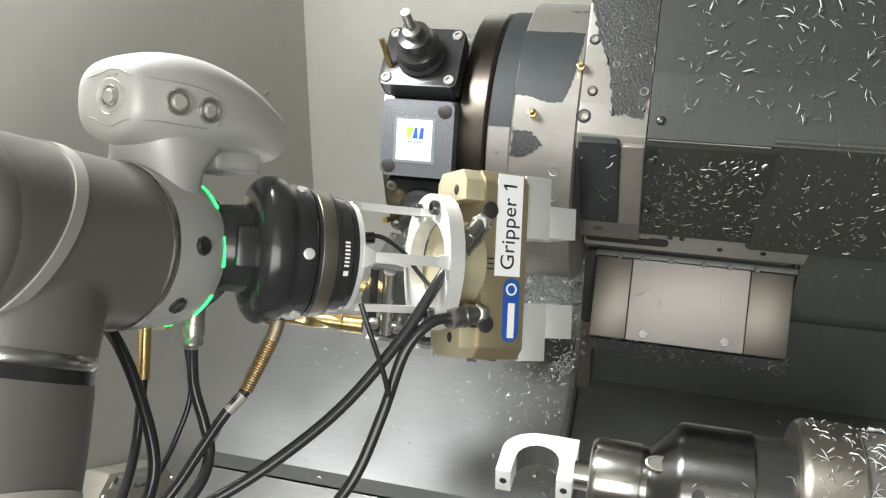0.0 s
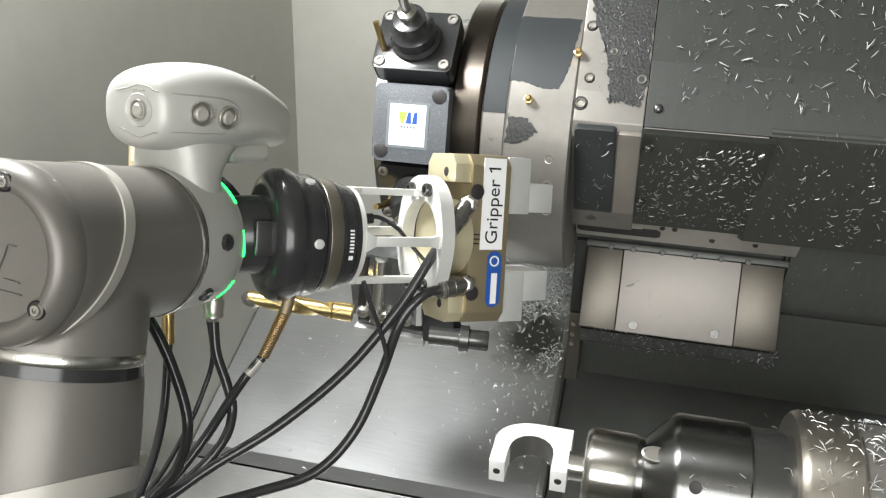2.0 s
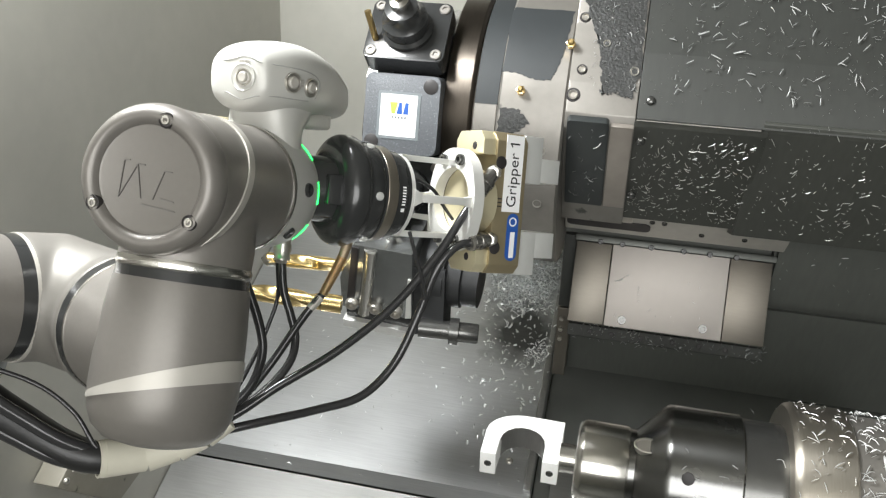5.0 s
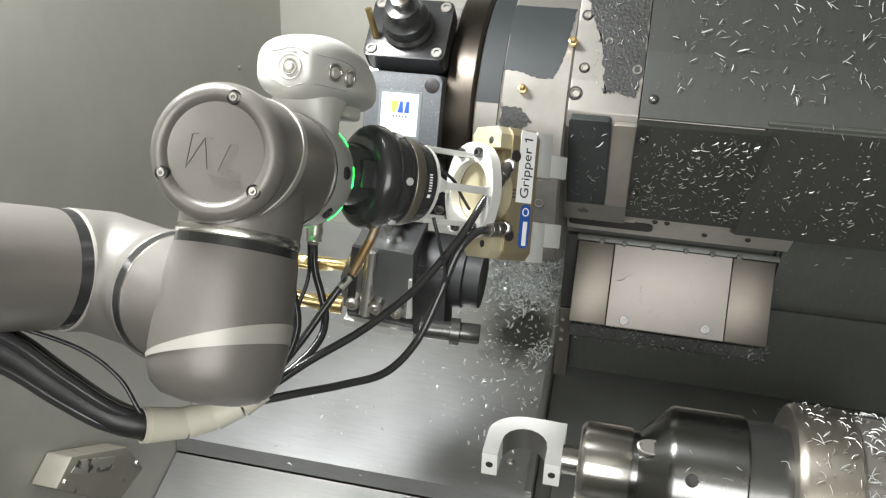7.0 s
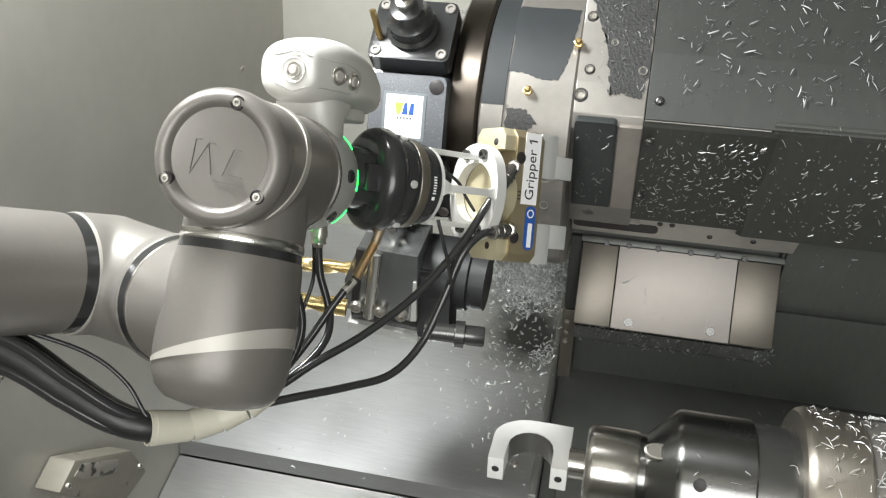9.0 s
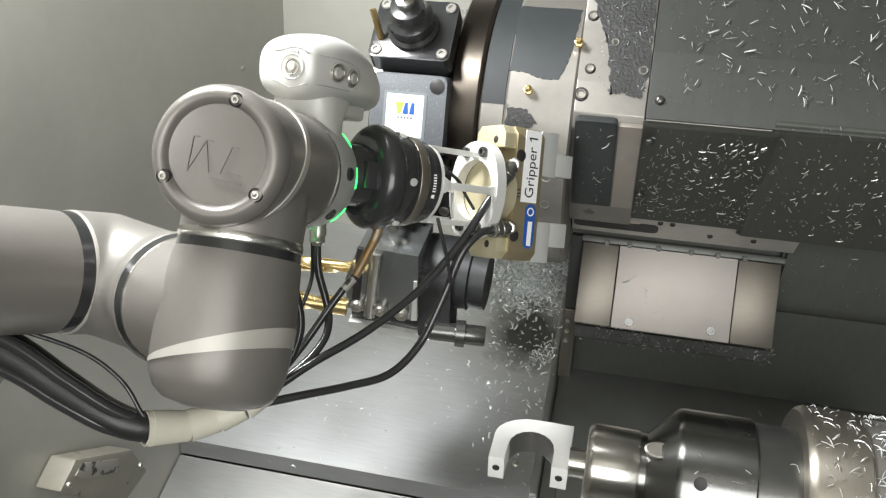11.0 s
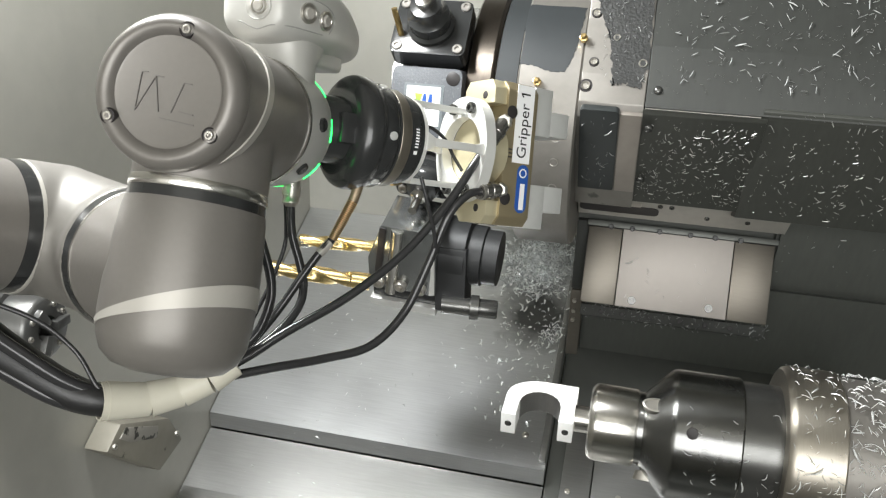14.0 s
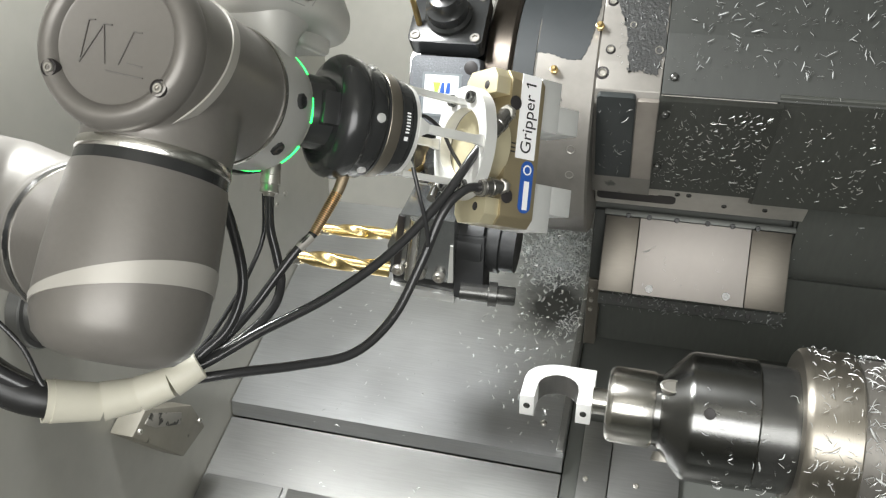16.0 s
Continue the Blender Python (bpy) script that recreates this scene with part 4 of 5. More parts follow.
# wrist: one smooth casting grown from its tubes
WA = Vector((0.07, 0.944, -0.322)).normalized()
LEDC = Vector((-0.262, 0.641, 0.389))
WM = basis(LEDC, WA, TS)
CAPN = Vector((0.07, -0.940, 0.335)).normalized()
CAPC = Vector((-0.2646, 0.4940, 0.4434))
J5C = Vector((-0.2640, 0.5193, 0.3734))
J5N = Vector((0.008, 0.4736, 0.8807)).normalized()
bm = B()
bm_lathe(bm, WM, [(-0.105, 0), (-0.105, 0.0470), (-0.060, 0.0472), (-0.0395, 0.0468), (-0.0395, 0)], 72)
BACK = LEDC - WA * 0.060
WB = basis(CAPC, BACK - CAPC, TS)
bm_lathe(bm, WB, [(0.008, 0), (0.008, 0.0462), (0.014, 0.0474), ((BACK - CAPC).length, 0.0472), ((BACK - CAPC).length, 0)], 72)
bm_lathe(bm, basis(J5C, J5N, TA), [(-0.002, 0), (-0.002, 0.0438), (0.018, 0.0440), (0.046, 0.041), (0.046, 0)], 72)
bmesh.ops.create_uvsphere(bm, u_segments=40, v_segments=24, radius=0.0475, matrix=Matrix.Translation(LEDC - WA * 0.096))
wrist = part("wrist_housing", bm, M_ARM, RB, "dark grey painted wrist housing", 80)
rm = wrist.modifiers.new("grow", "REMESH")
rm.mode, rm.voxel_size, rm.use_smooth_shade = "VOXEL", 0.0018, True
sm_ = wrist.modifiers.new("soften", "SMOOTH")
sm_.factor, sm_.iterations = 0.6, 10

CAPM = basis(CAPC, CAPN, TS)
cap = lathe_part("cap", CAPM, [(-0.014, 0.0462), (-0.006, 0.0478), (-0.001, 0.0470), (0.0040, 0.0445), (0.0062, 0.0412), (0.0064, 0.0385), (0.0046, 0.0355), (0.0014, 0.0338), (0.0010, 0.0325), (0.0010, 0)], M_ARM, RB, "round cap with a recessed disc and engraved mark", 96)
for p in ((-0.2544, 0.5077, 0.4767), (-0.2975, 0.4838, 0.4287), (-0.2352, 0.4898, 0.4208)):
    q = CAPM.inverted() @ Vector(p)
    ang = math.atan2(q.z, q.y)
    c = CAPM @ Vector((0.0016, 0.0384 * math.cos(ang), 0.0384 * math.sin(ang)))
    bm = bm_lathe(B(), basis(c, CAPN, TS), [(-0.003, 0), (-0.003, 0.0046), (0.0040, 0.0050), (0.0048, 0.0046), (0.0040, 0.0040), (0.0040, 0)], 20)
    part("screw_pocket", bm, M_HOLE, cap, "dark screw pocket")
    bm = bm_lathe(B(), basis(c, CAPN, TS), [(0.0, 0.0030), (0.0050, 0.0030), (0.0056, 0.0025), (0.0056, 0.0015), (0.0044, 0.0013), (0.0044, 0)], 16)
    part("screw", bm, M_STEEL, cap, "bright socket screw")
M_GROOVE = mat("engraved_line", (0.145, 0.137, 0.126), 0.5, 0.0, 60, 0.1, 0.0, 0.1)
LG = basis(CAPC + CAPN * 0.0017, (1, 0.1, -0.02), TS)
bm = B()
for x0, y0, x1, y1 in ((-0.017, 0.011, -0.020, -0.012), (-0.020, -0.012, -0.008, 0.009), (-0.008, 0.009, -0.005, -0.012), (-0.017, 0.011, -0.013, 0.0112), (-0.008, 0.0092, -0.003, 0.0088), (0.010, 0.006, 0.003, -0.012), (0.010, 0.006, 0.015, 0.0055), (-0.004, -0.0155, 0.018, -0.0185), (0.008, -0.011, 0.017, -0.0125)):
    va = CAPC + CAPN * 0.0018 + (LG.to_3x3() @ Vector((x0, y0, 0)))
    vb = CAPC + CAPN * 0.0018 + (LG.to_3x3() @ Vector((x1, y1, 0)))
    d = vb - va
    d -= CAPN * d.dot(CAPN)
    mid = va + d * 0.5
    mid -= CAPN * ((mid - CAPC).dot(CAPN) - 0.0017)
    bm_box(bm, basis(mid, d, CAPN), d.length, 0.0008, 0.0006)
part("engraving", bm, M_GROOVE, cap, "fine engraved lines")

bm = B()
loops = [[], [], [], []]
for k in range(96):
    th = 2 * math.pi * k / 96
    x = 0.0415 + 0.022 * math.cos(th)
    for loop, (dx, r) in zip(loops, ((-0.0082, 0.0450), (-0.0080, 0.0484), (-0.0003, 0.0484), (0.0, 0.0450))):
        loop.append(bm.verts.new(WB @ Vector((x + dx, r * math.cos(th), r * math.sin(th)))))
for p, q in zip(loops, loops[1:]):
    for k in range(96):
        bm.faces.new((p[k], p[(k + 1) % 96], q[(k + 1) % 96], q[k]))
part("stripe_ring", bm, M_ARMLIGHT, RB, "light grey slanting stripe round the wrist", 70)
lathe_part("seam_ring", WM, [(-0.0420, 0.040), (-0.0420, 0.0474), (-0.0402, 0.0479), (-0.0385, 0.0474), (-0.0385, 0.040)], M_BRIGHT, RB, "thin polished seam ring", 96)
lathe_part("flange_housing", WM, [(-0.0385, 0.040), (-0.0385, 0.0470), (-0.034, 0.0474), (-0.010, 0.0467), (-0.002, 0.0460), (0.002, 0.0446), (0.004, 0.042), (0.004, 0)], M_HEAD, RB, "silver-white flange housing", 96)
led_ring = lathe_part("status_ring", WM, [(-0.0008, 0.0448), (-0.0007, 0.0458), (0.0006, 0.0455), (0.0009, 0.0442)], M_ARMLIGHT, RB, "pale status ring with lit segments", 96)
for k in range(8):
    bm = B()
    rows = [[bm.verts.new(WM @ Vector((x, r * math.sin(radians(45 * k - 1 + d)), r * math.cos(radians(45 * k - 1 + d))))) for d in range(-11, 12, 2)] for x, r in ((-0.0014, 0.0452), (-0.0012, 0.0464), (0.0010, 0.0460), (0.0015, 0.0442))]
    for p, q in zip(rows, rows[1:]):
        for a in range(len(p) - 1):
            bm.faces.new((p[a], p[a + 1], q[a + 1], q[a]))
    part("status_light", bm, M_LED, led_ring, "glowing green light segment")
WN = WM.to_3x3() @ Vector((0, 0, 1))
for ang, a in ((2, -0.021), (-42, -0.025), (180, -0.021)):
    d = WN * math.cos(radians(ang)) + TS * math.sin(radians(ang))
    p = LEDC + WA * a + d * 0.0465
    bm = bm_lathe(B(), basis(p, d, WA), [(-0.002, 0), (-0.002, 0.0056), (0.0022, 0.0054), (0.003, 0.0046), (0.003, 0.002), (0.002, 0)], 8)
    part("side_button", bm, M_BLACK, RB, "small black plug")

# camera head
HA = Vector((0.123, 0.952, -0.281))
HM = basis((-0.256, 0.676, 0.468), HA, TS)
HN = HM.to_3x3() @ Vector((0, 0, 1))


def hp(a, s, n):
    return HM @ Vector((a, s, n))


def loft(sections, power, count):
    """Rounded rings (along, middle height, middle depth, half height, half depth) joined to one closed shell."""
    bm = B()
    rings = []
    for a, s, n, hs, hn in sections:
        ring = []
        for k in range(count):
            t = 2 * math.pi * k / count
            c, d = math.cos(t), math.sin(t)
            ring.append(bm.verts.new(hp(a, s + hs * math.copysign(abs(d) ** power, d), n + hn * math.copysign(abs(c) ** power, c))))
        rings.append(ring)
    for p, q in zip(rings, rings[1:]):
        for k in range(count):
            bm.faces.new((p[k], p[(k + 1) % count], q[(k + 1) % count], q[k]))
    bm.faces.new(rings[0][::-1])
    bm.faces.new(rings[-1])
    return bm


SEC = ((-0.062, -0.002, -0.004, 0.0135, 0.015), (-0.06, -0.002, -0.004, 0.0195, 0.024), (-0.0525, -0.002, -0.0053, 0.0238, 0.0288), (-0.0424, -0.001, -0.0032, 0.0268, 0.0325), (-0.027, 0.0, -0.0011, 0.0282, 0.0346), (-0.0077, 0.0, 0.0, 0.0282, 0.0352),
       (0.0116, -0.001, 0.0, 0.0258, 0.0346), (0.0289, -0.0021, -0.0011, 0.0228, 0.033), (0.0463, -0.0058, -0.0032, 0.0208, 0.0309), (0.0578, -0.008, -0.0043, 0.019, 0.0282), (0.0631, -0.0088, -0.0043, 0.0182, 0.0271), (0.0662, -0.009, -0.0043, 0.0165, 0.0228))
head = part("camera_head", loft(SEC, 0.74, 64), M_HEAD, RB, "silver-white rounded camera head with three buttons", 70)
hs_ = head.modifiers.new("round", "SUBSURF")
hs_.levels = hs_.render_levels = 2
bm = B()
rings = []
for h, a0, a1, hn in ((0.026, -0.036, 0.000, 0.031), (0.040, -0.036, 0.000, 0.030), (0.047, -0.036, 0.004, 0.029), (0.056, -0.037, 0.014, 0.029), (0.064, -0.040, 0.026, 0.028), (0.072, -0.044, 0.034, 0.026)):
    ring = []
    for k in range(40):
        t = 2 * math.pi * k / 40
        c, d = math.cos(t), math.sin(t)
        ring.append(bm.verts.new(LEDC + WA * ((a0 + a1) / 2 + (a1 - a0) / 2 * math.copysign(abs(c) ** 0.7, c)) + TS * h + WN * (0.004 + hn * math.copysign(abs(d) ** 0.8, d))))
    rings.append(ring)
for p, q in zip(rings, rings[1:]):
    for k in range(40):
        bm.faces.new((p[k], p[(k + 1) % 40], q[(k + 1) % 40], q[k]))
part("neck", bm, M_HEAD, RB, "silver-white neck under the camera head", 70)
bm = bm_box(B(), HM @ at(0.028, -0.0285, -0.004), 0.042, 0.016, 0.038, 0.005, 3)
part("lens_hood", bm, M_HEAD, head)
bm = bm_lathe(B(), basis(hp(0.0645, -0.0100, -0.004), HA, TS), [(-0.001, 0.0115), (0.002, 0.0115), (0.002, 0.009), (0.0005, 0.008), (0.0005, 0)], 28)
part("lens", bm, M_LENS, head, "dark camera lens")
for p, d, r in (((-0.0612, -0.0028, 0.0016), (-1.0, 0.0, 0.02), 0.0066), ((-0.0392, -0.0040, 0.0292), (-0.34, -0.03, 0.94), 0.0076), ((-0.0203, -0.0059, 0.0332), (-0.11, -0.09, 0.99), 0.0074)):
    q = basis(hp(*p), HM.to_3x3() @ Vector(d), TS)
    part("button", bm_lathe(B(), q, [(-0.003, r), (0.0014, r), (0.0021, r * 0.94), (0.0019, r * 0.84), (0.0006, r * 0.72), (0.0006, 0)], 32), M_STEEL, head, "chrome ring button")
    part("button_cap", bm_lathe(B(), q, [(-0.002, r * 0.60), (0.0022, r * 0.58), (0.0030, r * 0.46), (0.0028, 0)], 28), M_ARMLIGHT, head, "grey button cap")
q = basis(hp(-0.0618, -0.0028, 0.0016), HM.to_3x3() @ Vector((-1, 0, 0.02)), TS)
part("button_dish", bm_lathe(B(), q, [(0.0, 0.0070), (0.0002, 0.0092), (0.0008, 0.0098), (0.0002, 0.0104), (-0.0004, 0.0105)], 40), M_HEAD, head, "round dish round the button")
UPPER = [(-0.0585, 0.0090, -0.0250), (-0.0614, 0.0092, -0.0145), (-0.0615, 0.0106, -0.0059), (-0.0612, 0.0123, 0.0010), (-0.0610, 0.0110, 0.0093), (-0.0602, 0.0082, 0.0150), (-0.0519, 0.0074, 0.0231), (-0.0395, 0.0067, 0.0293), (-0.0276, 0.0059, 0.0326), (-0.0158, 0.0035, 0.0343), (-0.0095, -0.0008, 0.0347), (-0.0092, -0.0068, 0.0344), (-0.0120, -0.0140, 0.0325)]
LOWER = [(-0.0585, -0.0135, -0.0235), (-0.0614, -0.0137, -0.0131), (-0.0612, -0.0166, -0.0065), (-0.0604, -0.0188, 0.0003), (-0.0606, -0.0174, 0.0068), (-0.0599, -0.0159, 0.0128), (-0.0513, -0.0154, 0.0217), (-0.0380, -0.0159, 0.0275), (-0.0192, -0.0159, 0.0310)]
# Seams are thin raised tubes whose darker tone paints the edges' shade.
for line in (UPPER, LOWER):
    part("panel_line", bm_tube(B(), [hp(*p) for p in line], 0.0005, 8), mat("panel_shadow_gap", (0.34, 0.34, 0.32), 0.5, 0.0, 100, 0.05, 0.0, 0.05), head, "fine panel seam", 80)
bm = B()
for k in range(4):
    bm_box(bm, HM @ at(-0.0618, 0.0088, -0.0014 + 0.0024 * k), 0.0012, 0.0012, 0.0014)
for k in range(3):
    bm_box(bm, HM @ at(-0.0300, -0.0015 - 0.002 * k, 0.0325), 0.0012, 0.0012, 0.0012)
tagged(part("raised_mark", bm, M_ARMLIGHT, head), kind="stuff")
# coupling, force sensor, cage
lathe_part("coupling_stub", WM, [(0.004, 0), (0.004, 0.034), (0.016, 0.034), (0.018, 0.031), (0.018, 0)], M_BLACK, RB, "black coupling plate", 48)
part("coupling_arm", bm_lathe(B(), TOOL, [(-0.150, 0), (-0.150, 0.021), (-0.140, 0.026), (-0.111, 0.028), (-0.111, 0)], 40), M_BLACK, RB, "black angled coupling arm")
part("coupling_lug", bm_box(B(), TOOL @ at(-0.126, 0.000, 0.026), 0.016, 0.024, 0.012, 0.002), M_BLACK, RB)
part("coupling_arm", bm_lathe(B(), basis(LEDC + WA * 0.012, Vector((-0.690, 0.680, -0.240)), TS), [(0.0, 0), (0.0, 0.026), (0.05, 0.030), (0.05, 0.045), (0.085, 0.045), (0.085, 0.038), (0.115, 0.038), (0.115, 0)], 32), M_BLACK, RB, "black coupling of the second gripper")
lathe_part("coupling_disc", TOOL, [(-0.1225, 0), (-0.1225, 0.034), (-0.1205, 0.0405), (-0.1175, 0.0440), (-0.1145, 0.0456), (-0.111, 0.0461), (-0.1065, 0.0461), (-0.1035, 0.0450), (-0.1010, 0.0430), (-0.0985, 0.0427), (-0.0900, 0.0425), (-0.0885, 0.0412), (-0.0880, 0)], M_BLACK, RB, "glossy black coupling disc", 96)
sensor = lathe_part("force_sensor", TOOL, [(-0.0880, 0.038), (-0.0868, 0.0404), (-0.0852, 0.0404), (-0.0850, 0.0385), (-0.0755, 0.0380), (-0.0750, 0.0392), (-0.0735, 0.0392), (-0.0730, 0.0378), (-0.0655, 0.0372), (-0.0640, 0.0355), (-0.0605, 0.0350), (-0.0600, 0)], M_BLACK, RB, "black force sensor ring", 96)
part("metal_band", bm_lathe(B(), TOOL, [(-0.0850, 0.0380), (-0.0850, 0.0400), (-0.0845, 0.0404), (-0.0762, 0.0400), (-0.0756, 0.0396), (-0.0756, 0.0380)], 96), mat("bronze_grey_band", (0.25, 0.225, 0.185), 0.35, 0.8, 90, 0.1, 0.03, 0.1), sensor, "bronze-grey metal band")
for ang in (-3, 62, 122, 177, 237, 297):
    d = TN * math.cos(radians(ang)) + TS * math.sin(radians(ang))
    bm = bm_lathe(B(), basis(tp(-0.0945, 0, 0) + d * 0.0422, d, TA), [(-0.001, 0), (-0.001, 0.0036), (0.0014, 0.0034), (0.0018, 0.002), (0.0012, 0)], 14)
    part("screw", bm, M_ALU, sensor)
for k in range(9):
    if k == 1:
        continue
    ang = radians(-19 + 3.6 * k)
    d = TN * math.cos(ang) + TS * math.sin(ang)
    part("maker_bar", bm_box(B(), basis(tp(-0.0692, 0, 0) + d * 0.0376, TA, d.cross(TA)), 0.0030, 0.0012 if k else 0.0030, 0.0006), M_PAPER, sensor, "small white printed bar")

cage = lathe_part("cage", TOOL, [(-0.0605, 0.018), (-0.0605, 0.0348), (-0.0570, 0.0348), (-0.0563, 0.0338), (-0.0563, 0.018)], M_WHITEALU, RB, "milled white aluminium spacer cage", 72)
for ang in (-2, 88, 178, 268):
    d = TN * math.cos(radians(ang)) + TS * math.sin(radians(ang))
    c = d.cross(TA)
    for a0, a1, w0, w1 in ((-0.0580, -0.050, 0.0150, 0.0068), (-0.050, -0.006, 0.0066, 0.0066), (-0.008, 0.001, 0.0066, 0.0105)):
        bm = B()
        mm = basis(tp(0, 0, 0) + d * 0.0328, TA, c)
        bm_prism(bm, mm, [(a0, -w0 / 2), (a1, -w1 / 2), (a1, w1 / 2), (a0, w0 / 2)], -0.0025, 0.0025, 0.0004)
        part("strut", bm, M_WHITEALU, cage)
fl = []
for k in range(72):
    ang = 2 * math.pi * k / 72
    r = 0.0405 + 0.0058 * max(0.0, abs(math.sin(ang)) - 0.55) / 0.45 - 0.003 * max(0.0, abs(math.cos(ang)) - 0.80) / 0.20
    fl.append((r * math.cos(ang), r * math.sin(ang)))
HOLE = [(0.0285 * math.cos(2 * math.pi * k / 72), 0.0285 * math.sin(2 * math.pi * k / 72)) for k in range(72)]
fm = basis(tp(0.0, 0, 0), TN, TS)
bm = B()
loops = []
for h in (0.0, -0.0105):
    loops.append(([bm.verts.new(fm @ Vector((x, y, h))) for x, y in fl], [bm.verts.new(fm @ Vector((x, y, h))) for x, y in HOLE]))
for k in range(72):
    j = (k + 1) % 72
    (o0, i0), (o1, i1) = loops
    bm.faces.new((o0[k], o0[j], i0[j], i0[k]))
    bm.faces.new((o1[k], i1[k], i1[j], o1[j]))
    bm.faces.new((o0[k], o1[k], o1[j], o0[j]))
    bm.faces.new((i0[k], i0[j], i1[j], i1[k]))
flange = part("tool_flange", bm, M_WHITEALU, RB, "milled white aluminium tool flange with a round hole")
for s, n in ((0.0355, 0.0135), (0.0355, -0.0135), (-0.0355, 0.0135), (-0.0355, -0.0135)):
    bm = bm_lathe(B(), basis(tp(0.0, s, n), -TA, TS), [(-0.001, 0), (-0.001, 0.0050), (0.0035, 0.0050), (0.0045, 0.0043), (0.0045, 0.0024), (0.002, 0.002), (0.002, 0)], 18)
    part("screw", bm, M_DARKSTEEL, flange, "dark socket screw")


def gripper(m, parent, first):
    """The body, jaws and label of a gripper, in the frame m: x along it, y along its stroke, z to its front."""
    g = part("gripper_body", bm_prism(B(), m @ basis((0, 0, 0), (0, 1, 0), (0, 0, 1)), [(-0.064, -0.018), (-0.056, -0.0245), (0.056, -0.0245), (0.064, -0.018), (0.064, 0.018), (0.056, 0.0245), (-0.056, 0.0245), (-0.064, 0.018)], 0.030, 0.064, 0.0012), M_GOLD, parent, "bronze-anodised gripper body")
    part("rear_disc", bm_lathe(B(), m, [(0.0115, 0), (0.0115, 0.029), (0.031, 0.029)], 48), M_GOLDLIGHT, g, "rear disc in the body's lit tone")
    for sg in (1, -1):
        part("end_block", bm_prism(B(), m @ basis((0, 0, 0), (0, 1, 0), (0, 0, 1)), [(sg * 0.0425, -0.022), (sg * 0.0425, 0.022), (sg * 0.0560, 0.022), (sg * 0.0635, 0.016), (sg * 0.0635, -0.016), (sg * 0.0560, -0.022)], 0.0165, 0.0310, 0.0008), M_GOLDLIGHT, g, "end block in the body's lit tone")
        part("dowel_hole", bm_lathe(B(), m @ at(0.0164, sg * 0.050, 0.008) @ pose(0, 0, 0, 0, 180, 0), [(0.0, 0.0036), (0.0004, 0.003), (0.0002, 0)], 16), M_HOLE, g)
        y0, y1 = (0.020, 0.0635) if sg > 0 else (-0.0645, -0.0245)
        part("jaw", bm_box(B(), m @ at(0.0745, (y0 + y1) / 2, 0.0), 0.021, y1 - y0, 0.040, 0.0008), M_ALU, g, "milled aluminium jaw")
        y0, y1 = (0.0215, 0.0440) if sg > 0 else (-0.0485, -0.0245)
        part("finger", bm_box(B(), m @ at(0.0955, (y0 + y1) / 2, 0.0), 0.023, y1 - y0, 0.0395, 0.0008), M_ALU, g, "milled aluminium finger")
    if not first:
        return g
    part("label", bm_box(B(), m @ at(0.0490, 0.0272, 0.0250), 0.0195, 0.0690, 0.0006), M_PAPER, g, "white label reading Gripper 1")
    data = bpy.data.curves.new("words", "FONT")
    data.body, data.size, data.align_x, data.align_y = "Gripper 1", 0.0152, "CENTER", "CENTER"
    data.extrude = 0.0001
    tmp = bpy.data.objects.new("words", data)
    me = bpy.data.meshes.new_from_object(tmp)
    bpy.data.objects.remove(tmp)
    words = B()
    words.from_mesh(me)
    end = max(v.co.x for v in words.verts)
    top = max(v.co.y for v in words.verts if v.co.x > end - 0.003)
    bm_box(words, pose(end - 0.0022, top - 0.0016, 0, 0, 0, 38), 0.0036, 0.0011, 0.0002)
    bmesh.ops.transform(words, matrix=m @ basis((0.0490, 0.0272, 0.0255), (0, 1, 0), (-1, 0, 0)), verts=words.verts)
    part("lettering", words, M_INK, g, "black printed words", 0)
    part("blue_tag", bm_prism(B(), m @ at(0.0530, -0.0300, 0.0247), round_rect(0.0125, 0.0430, 0.006), 0.0, 0.0006), M_BLUE, g, "blue rounded sticker with a plain white bar")
    bm = B()
    bm_box(bm, m @ at(0.0532, -0.0370, 0.0256), 0.0050, 0.0235, 0.0005)
    bm_lathe(bm, m @ at(0.0527, -0.0160, 0.0253) @ pose(0, 0, 0, 0, -90, 0), [(0, 0.0042), (0.0004, 0.0042), (0.0004, 0.003), (0, 0.003)], 20)
    part("white_bar", bm, M_PAPER, g)
    for k in range(3):
        part("slot", bm_box(B(), m @ at(0.0348, 0.004 - 0.0034 * k, 0.0245), 0.0085, 0.0011, 0.0005), M_HOLE, g, "narrow dark slot")
    for p in ((0.033, 0.036, 0.0225), (0.0330, -0.040, 0.0225)):
        part("port", bm_lathe(B(), m @ at(*p) @ pose(0, 0, 0, 0, -90, 0), [(0.0050, 0.0058), (0.0053, 0.005), (0.0051, 0)], 18), M_HOLE, g, "dark air port")
    return g


grip = gripper(TOOL, RB, True)
g2 = basis(LEDC + Vector((-0.1237, 0.123, -0.0455)), Vector((-0.600, 0.757, -0.258)), TS)
grip2 = gripper(g2, RB, False)
grip2["label"] = "second gripper body behind the wrist"
part("rear_flange", bm_lathe(B(), g2, [(0.0, 0.028), (0.0, 0.044), (0.010, 0.044), (0.010, 0.028)], 48), M_WHITEALU, RB, "second white tool flange")
for sg in (1, -1):
    part("rear_strut", bm_box(B(), g2 @ at(-0.03, sg * 0.036, 0.0), 0.062, 0.006, 0.006), M_WHITEALU, RB)
    bolt(RB, g2 @ Vector((0.0, sg * 0.036, 0.012)), g2.to_3x3() @ Vector((-1, 0, 0)), 0.005, 0.005)


